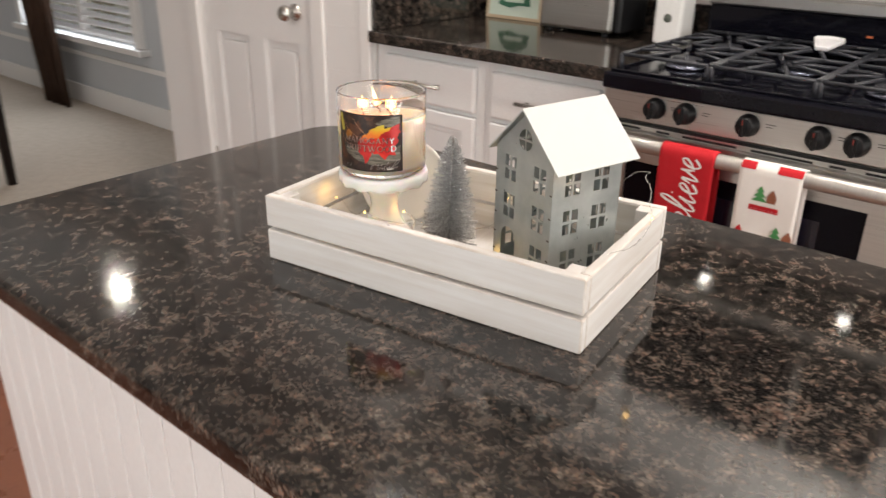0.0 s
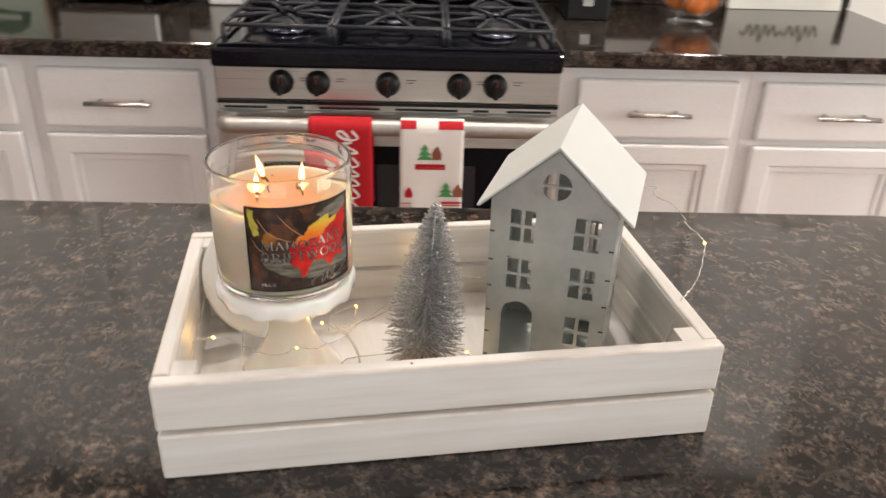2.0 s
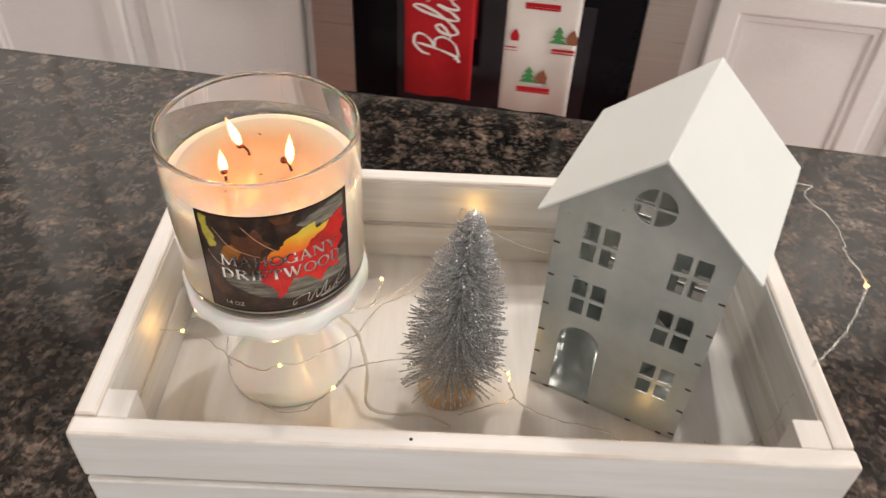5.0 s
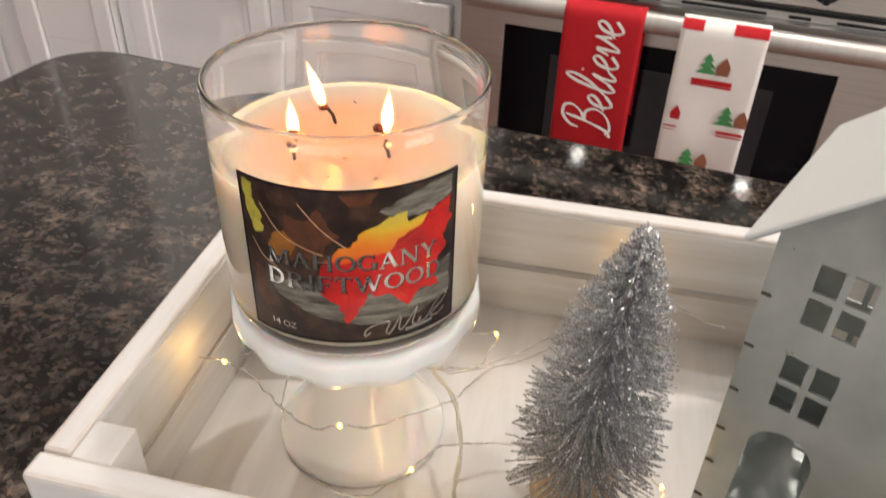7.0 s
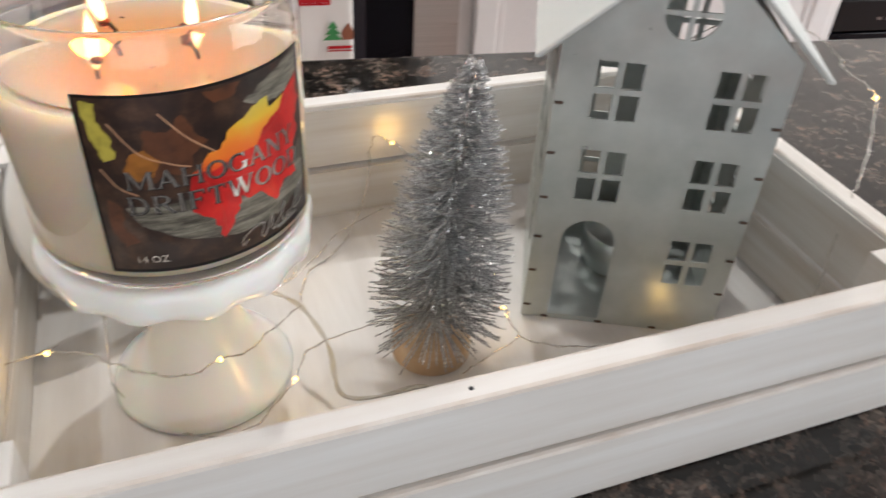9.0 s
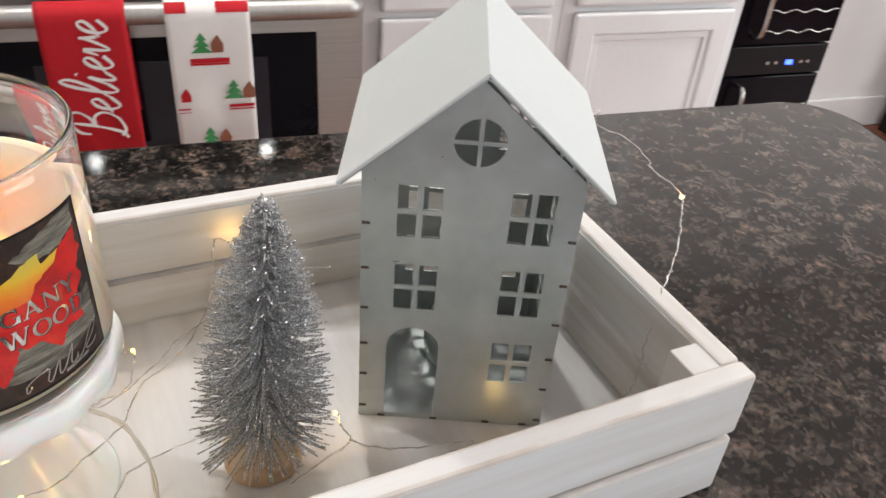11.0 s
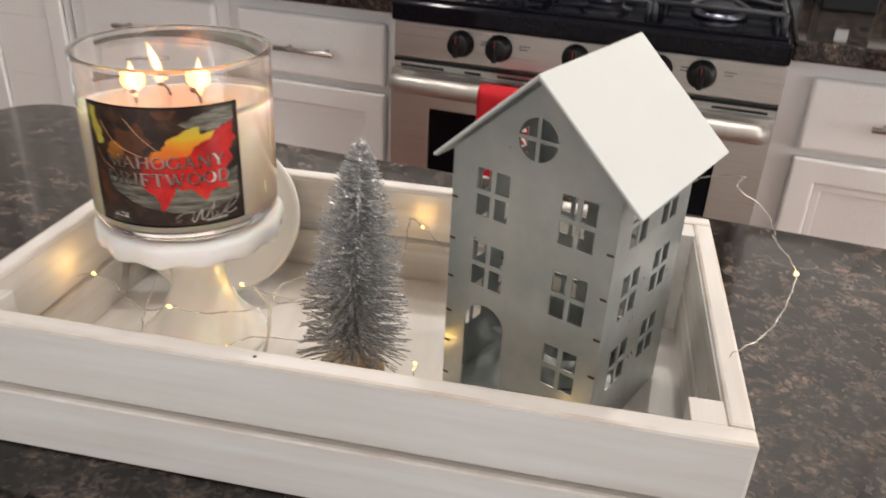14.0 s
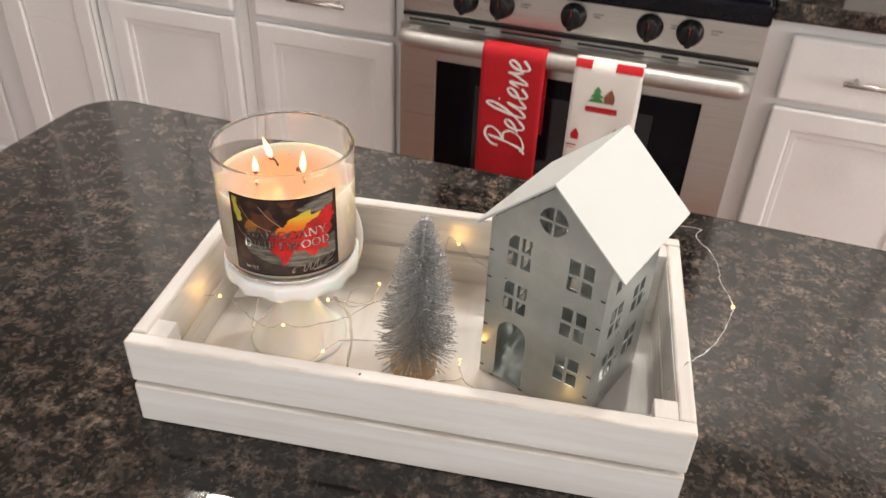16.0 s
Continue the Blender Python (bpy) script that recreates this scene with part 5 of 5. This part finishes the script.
def cloth(name, dark, light):
    return plain(name, dark, light, 0.85, scale=40.0, bump=0.6, fine=900.0, distance=0.0004)


RED, CREAM = cloth("red_cloth", (0.40, 0.004, 0.010), (0.50, 0.006, 0.015)), cloth("white_cloth", (0.80, 0.78, 0.75), (0.85, 0.83, 0.80))
GREEN, BROWN, THREAD = cloth("green_print", (0.04, 0.20, 0.06), (0.07, 0.30, 0.10)), cloth("brown_print", (0.20, 0.07, 0.04), (0.30, 0.11, 0.06)), cloth("white_thread", (0.80, 0.78, 0.76), (0.85, 0.84, 0.82))
FY = HANDLE_Y - 0.0235
towel = thing("dish_towel", I4, "red dish towel with white script lettering, hung on the oven handle", "towel")
part("cloth", towel_bm(-0.808, -0.672, 0.463), RED, towel)
SCRIPT = {
    "B": (1.15, [(0.0, 1.35), (0.02, 1.75), (0.35, 2.1), (0.8, 2.05), (0.95, 1.7), (0.75, 1.3), (0.42, 1.12), (0.85, 1.1), (1.12, 0.7), (0.95, 0.18), (0.45, -0.05), (0.12, 0.12)]),
    "e": (0.72, [(0.0, 0.35), (0.35, 0.55), (0.55, 0.85), (0.42, 1.08), (0.2, 0.85), (0.18, 0.35), (0.4, 0.02), (0.72, 0.33)]),
    "l": (0.58, [(0.0, 0.33), (0.35, 1.0), (0.52, 1.75), (0.38, 2.15), (0.22, 1.6), (0.2, 0.4), (0.35, 0.02), (0.58, 0.33)]),
    "i": (0.50, [(0.0, 0.33), (0.2, 1.0), (0.17, 0.35), (0.3, 0.02), (0.5, 0.33)]),
    "v": (0.78, [(0.0, 0.5), (0.15, 1.0), (0.32, 0.04), (0.62, 0.85), (0.6, 1.1), (0.78, 0.45)]),
}


def brush(points, unit, x, wide=0.076):
    """One flat brush stroke of the script."""
    line = [Vector((x + px + 0.22 * py, py, 0)) * unit for px, py in ((p.x, p.y) for p in smooth_line([(*q, 0) for q in points], 6))]
    n = len(line)
    bm = tube(line, wide * unit, 6, taper=[0.55 + 0.45 * abs(math.sin(2.6 * k / n * math.pi)) for k in range(n)])
    for v in bm.verts:
        v.co.z *= 0.02
    for f in bm.faces:
        f.smooth = False
    return bm


unit, pen, strokes = 0.0412, 0.0, [([(0.42, 1.95), (0.42, 1.1), (0.3, 0.1), (0.05, -0.1)], 0.0)]
for ch in "Believe":
    wide, pts = SCRIPT[ch]
    strokes.append((pts, pen))
    pen += wide
strokes.append(([(0.22, 1.45), (0.25, 1.5)], 1.15 + 0.72 + 0.58))
for pts, at in strokes:
    bm = brush(pts, unit, at - pen / 2)
    bm.transform(pose(-0.702, FY + 0.0004, 0.654, 90) @ pose(0, 0, 0, 0, 0, 90))
    part("script_stroke", bm, THREAD, towel)
towel2 = thing("dish_towel", I4, "white dish towel with red bands and green tree prints", "towel")
part("cloth", towel_bm(-0.611, -0.473, 0.453), CREAM, towel2)


def print_patch(outline, x, z, size, material, name):
    bm = bmesh.new()
    bm.faces.new([bm.verts.new((x + u * size, FY, z + v * size)) for u, v in outline])
    return part(name, bm, material, towel2)


TREE_SHAPE = [(-0.5, 0), (-0.15, 0.3), (-0.38, 0.3), (-0.1, 0.62), (-0.25, 0.62), (0, 1.0), (0.25, 0.62), (0.1, 0.62), (0.38, 0.3), (0.15, 0.3), (0.5, 0)]
GNOME = [(-0.3, 0), (0.3, 0), (0.34, 0.45), (0.22, 0.7), (0.05, 1.0), (-0.18, 0.72), (-0.34, 0.45)]
BAND = [(-1, -0.13), (1, -0.12), (1, 0.13), (-1, 0.12)]
for x, z in ((-0.545, 0.700), (-0.545, 0.523), (-0.497, 0.613), (-0.598, 0.610)):
    edge = x < -0.59
    if not edge:
        print_patch(TREE_SHAPE, x - 0.012, z, 0.036, GREEN, "tree_print")
    print_patch(GNOME, x + (0.006 if edge else 0.014), z, 0.026 if edge else 0.032, RED if edge else BROWN, "gnome_print")
    w = 0.011 if edge else 0.033 if x < -0.52 else 0.022
    print_patch(BAND, x if not edge else x + 0.001, z - 0.014, w, RED, "band_print")
    print_patch([(-1, -0.06), (1, -0.06), (1, 0.06), (-1, 0.06)], x if not edge else x + 0.001, z - 0.0205, w, RED, "band_print")
for x0, x1 in ((-0.610, -0.576), (-0.528, -0.474)):
    bm = bmesh.new()
    arc = [[bm.verts.new((x, HANDLE_Y - r * math.sin(radians(a)), BAR_Z + r * math.cos(radians(a)))) for a in range(26, 78, 10) for x in (x0, x1)] for r in (0.0229, 0.0233)]
    for k in range(0, len(arc[0]) - 2, 2):
        bm.faces.new((arc[1][k], arc[1][k + 1], arc[1][k + 3], arc[1][k + 2]))
    part("hem_band", bm, RED, towel2)

# ---- on the counters ----
sign = thing("counter_sign", pose(-1.870, 2.395, BACK_TOP + 0.0005, -6), "pale green sign board with dark green leaf print", "sign")
part("board", boxes((0, 0.235, 0, 0.014, 0, 0.24), bev=0.002), plain("pale_green_board", (0.42, 0.52, 0.44), (0.52, 0.60, 0.52), 0.6), sign)
part("wooden_edge", boxes((-0.004, 0.239, -0.003, 0.016, 0.0, 0.012), (-0.004, 0.008, -0.003, 0.016, 0.012, 0.24), (0.227, 0.239, -0.003, 0.016, 0.012, 0.24), bev=0.001), whitewash("sign_wood", (0.50, 0.40, 0.28), (0.34, 0.24, 0.14), 0.6), sign)
part("print", sheet([(0.05, 0.05), (0.10, 0.04), (0.14, 0.05), (0.19, 0.05), (0.18, 0.09), (0.15, 0.11), (0.115, 0.12), (0.08, 0.11), (0.06, 0.09)], [[(0.075, 0.06), (0.16, 0.06), (0.16, 0.075), (0.075, 0.075)]], 0.001, pose(0, -0.0012, 0)), cloth("dark_green_print", (0.02, 0.09, 0.05), (0.03, 0.12, 0.07)), sign)
toaster = thing("toaster_oven", pose(-1.545, 2.26, BACK_TOP), "stainless steel toaster box on short black feet", "toaster")
part("body", boxes((0, 0.27, 0, 0.18, 0.014, 0.215), bev=0.012, seg=4), STEEL, toaster)
part("end_cap", boxes((0.271, 0.300, 0.004, 0.176, 0.016, 0.210), bev=0.010, seg=3), BLACK, toaster)
for x in (0.03, 0.24):
    for y in (0.02, 0.15):
        part("foot", lathe([(0, 0), (0.012, 0), (0.012, 0.0138), (0, 0.0138)], 16, (x, y)), BLACK, toaster)
can = thing("white_canister", pose(-1.101, 2.332, BACK_TOP + 0.0004), "white square-shouldered ceramic canister with a dark round mark", "canister")
part("body", merged(slab(rounded(-0.046, 0.046, -0.046, 0.046, 0.012, 4), 0.0, 0.135, 0.006), slab(rounded(-0.030, 0.030, -0.030, 0.030, 0.012, 4), 0.1352, 0.155, 0.006)), plain("white_ceramic", (0.74, 0.74, 0.73), (0.80, 0.80, 0.79), 0.2), can)
mk = part("mark", lathe([(0, 0.0), (0.013, 0.0), (0.013, 0.0012), (0, 0.0012)], 24), plain("dark_mark", (0.05, 0.06, 0.05), (0.10, 0.11, 0.09), 0.5), can)
mk.matrix_local = pose(0, -0.0455, 0.078, 90)
rest = slab([(-0.020, -0.045), (0.020, -0.045), (0.050, 0.030), (0.046, 0.044), (0.0, 0.052), (-0.046, 0.044), (-0.050, 0.030)], 0.0, 0.016, 0.004)
for f in [f for f in rest.faces if f.normal.z > 0.9 and len(f.verts) > 5]:
    bmesh.ops.inset_region(rest, faces=[f], thickness=0.006, depth=-0.008)
single("spoon_rest", rest, plain("white_glaze", (0.76, 0.76, 0.78), (0.82, 0.82, 0.84), 0.15), "white glazed spoon rest on the cooktop grate", "spoon rest", m=pose(-0.640, 2.29, 0.9640, 14) @ Matrix.Diagonal((0.8, 0.85, 0.8, 1)))
block = thing("knife_block", pose(-0.192, 2.20, BACK_TOP + 0.0004), "black knife block with steel-handled knives", "knife block")
bm = boxes((0, 0.112, 0, 0.15, 0, 0.125), bev=0.004)
for v in bm.verts:
    v.co.z += 0.35 * v.co.y if v.co.z > 0.06 else 0
part("block", bm, BLACK, block)
part("badge", boxes((0.042, 0.068, -0.0012, 0.001, 0.036, 0.062)), STEEL, block, "small square steel badge")
for k, (x, h) in enumerate(((0.018, 0.10), (0.042, 0.12), (0.066, 0.11), (0.092, 0.10))):
    kn = part("knife_handle", tube([(x, 0.045, 0.13), (x, 0.015, 0.13 + h * 0.5), (x, -0.008, 0.13 + h)], 0.0085, 10, taper=[0.9, 0.8, 1.0]), CHROME, block, "steel knife handle")
fruit = thing("glass_bowl", pose(0.135, 2.20, BACK_TOP + 0.0004), "clear footed glass bowl on the granite counter", "bowl")
gb = part("bowl", lathe([(0, 0.0), (0.058, 0.0), (0.060, 0.004), (0.030, 0.012), (0.040, 0.020), (0.085, 0.055), (0.105, 0.10), (0.110, 0.15), (0.108, 0.15), (0.102, 0.10), (0.083, 0.058), (0.036, 0.023), (0, 0.020)], 64), JAR, fruit)
gb.visible_shadow = False
ORANGE = plain("orange_gourd_skin", (0.62, 0.13, 0.012), (0.78, 0.22, 0.02), 0.35, scale=60.0)
rg = random.Random(11)
gourd_me = mesh_of("gourd", lathe([(0, -0.024), (0.014, -0.026), (0.028, -0.016), (0.033, 0.0), (0.028, 0.016), (0.014, 0.025), (0, 0.022)], 32, wave=lambda a, n: (0.0018 * math.cos(8 * a), 0)), ORANGE)
stem_me = mesh_of("stem", tube([(0, 0, 0.021), (0.002, 0, 0.03), (0.006, 0.002, 0.036)], 0.003, 6), BROWN)
spots = [(0.04 * math.cos(a), 0.04 * math.sin(a), 0.058) for a in (0.4, 2.5, 4.6)] + [(0.066 * math.cos(a), 0.066 * math.sin(a), 0.103) for a in (0, 1.25, 2.5, 3.8, 5.0)] + [(0.074 * math.cos(a), 0.074 * math.sin(a), 0.152) for a in (0.6, 1.9, 3.1, 4.3, 5.6)] + [(0, 0, 0.135)]
for p in spots:
    g = thing("mini_pumpkin", fruit.matrix_world @ pose(*p, rg.uniform(-40, 40), rg.uniform(-40, 40), rg.uniform(0, 360)), "small orange pumpkin in the glass bowl", "pumpkin", "pumpkins in the bowl")
    part("skin", gourd_me, None, g)
    part("stem", stem_me, None, g)
board = thing("lettered_board", pose(0.315, 2.425, BACK_TOP + 0.0005, -5), "white board with faded grey-green script marks", "sign")
part("panel", boxes((0, 0.33, 0, 0.016, 0, 0.16), bev=0.002), plain("white_board", (0.72, 0.71, 0.66), (0.78, 0.77, 0.72), 0.6), board)
wave = smooth_line([(0.05 + 0.012 * k, -0.001, 0.045 + 0.030 * (k % 2) + 0.018 * (k % 5 == 0)) for k in range(20)], 5)
part("script_marks", tube(wave, 0.0035, 6), cloth("grey_green_print", (0.28, 0.29, 0.20), (0.36, 0.36, 0.26)), board)

# wine cooler past the counter's end
cool = thing("wine_cooler", pose(0.676, 1.90, 0.0), "black freestanding wine cooler with glass doors and a steel handle", "wine cooler")
part("cabinet", boxes((0, 0.29, 0.03, 0.55, 0.0, 0.815), bev=0.006), BLACK, cool)
part("top", boxes((-0.002, 0.292, 0.0, 0.552, 0.816, 0.830), bev=0.004), plain("grey_top", (0.16, 0.16, 0.16), (0.22, 0.22, 0.22), 0.4), cool)
for z0, z1 in ((0.03, 0.50), (0.585, 0.81)):
    dr = part("glass_door", boxes((0.002, 0.288, 0.004, 0.028, z0, z1), bev=0.003), DARKGLASS, cool, "dark glass door")
    part("handle", tube(smooth_line([(0.050, 0.004, z0 + 0.02), (0.048, -0.028, z0 + 0.04), (0.048, -0.030, (z0 + z1) / 2), (0.048, -0.028, z1 - 0.04), (0.050, 0.004, z1 - 0.02)], 6), 0.006, 10), CHROME, dr)
    for k in range(4):
        zz = z0 + (z1 - z0) * (k + 0.6) / 4.4
        part("wire_shelf", tube([(0.075 + 0.205 * i / 24, 0.0025, zz + 0.004 * math.sin(i * 0.9)) for i in range(25)], 0.0016, 5), CHROME, dr, "wavy steel shelf front")
part("display_panel", boxes((0.002, 0.288, 0.004, 0.028, 0.505, 0.58), bev=0.002), BLACK, cool)
part("display", boxes((0.172, 0.192, 0.002, 0.005, 0.530, 0.542)), glow("blue_display", (0.05, 0.10, 1.0), 6.0), cool, "glowing blue digits")
for x in (0.115, 0.140, 0.215, 0.235):
    part("button", boxes((x, x + 0.008, 0.0028, 0.005, 0.532, 0.539)), STEEL, cool)

# dark console table against the far end of the wall
ESPRESSO = plain("espresso_wood", (0.008, 0.0055, 0.005), (0.018, 0.012, 0.010), 0.5, scale=18.0, bump=0.2)
ESPRESSO.node_tree.nodes["Principled BSDF"].inputs["Specular IOR Level"].default_value = 0.2
console = thing("console_table", pose(1.86, 2.02, 0.001), "dark espresso wooden console table with braced legs", "console table")
part("tabletop", boxes((-0.02, 0.92, -0.02, 0.44, 0.86, 0.895), bev=0.004), ESPRESSO, console)
for x in (0.0, 0.83):
    for y in (0.0, 0.35):
        part("leg", boxes((x, x + 0.07, y, y + 0.07, 0.0, 0.859), bev=0.004), ESPRESSO, console)
part("shelf", boxes((0.005, 0.895, 0.005, 0.415, 0.20, 0.225), bev=0.002), ESPRESSO, console)
part("apron", boxes((0.071, 0.829, 0.02, 0.04, 0.74, 0.858), bev=0.002), ESPRESSO, console)
part("back_panel", boxes((0.071, 0.829, 0.385, 0.40, 0.226, 0.858)), ESPRESSO, console)
part("brace", tube([(0.035, 0.06, 0.62), (0.035, 0.36, 0.25)], 0.02, 6), ESPRESSO, console)

# dark table in the next room, one leg of it in view
side = thing("side_table", pose(-4.0, 1.40, 0.0065), "dark wooden table standing on the beige carpet", "table")
part("tabletop", boxes((-0.62, 0.045, -0.50, 0.045, 0.70, 0.74), bev=0.004), ESPRESSO, side)
for x in (-0.575, 0.0):
    for y in (-0.455, 0.0):
        part("leg", tube([(x, y, 0.0), (x, y, 0.35), (x, y, 0.699)], 0.034, 4, taper=[0.75, 0.9, 1.0]), ESPRESSO, side)
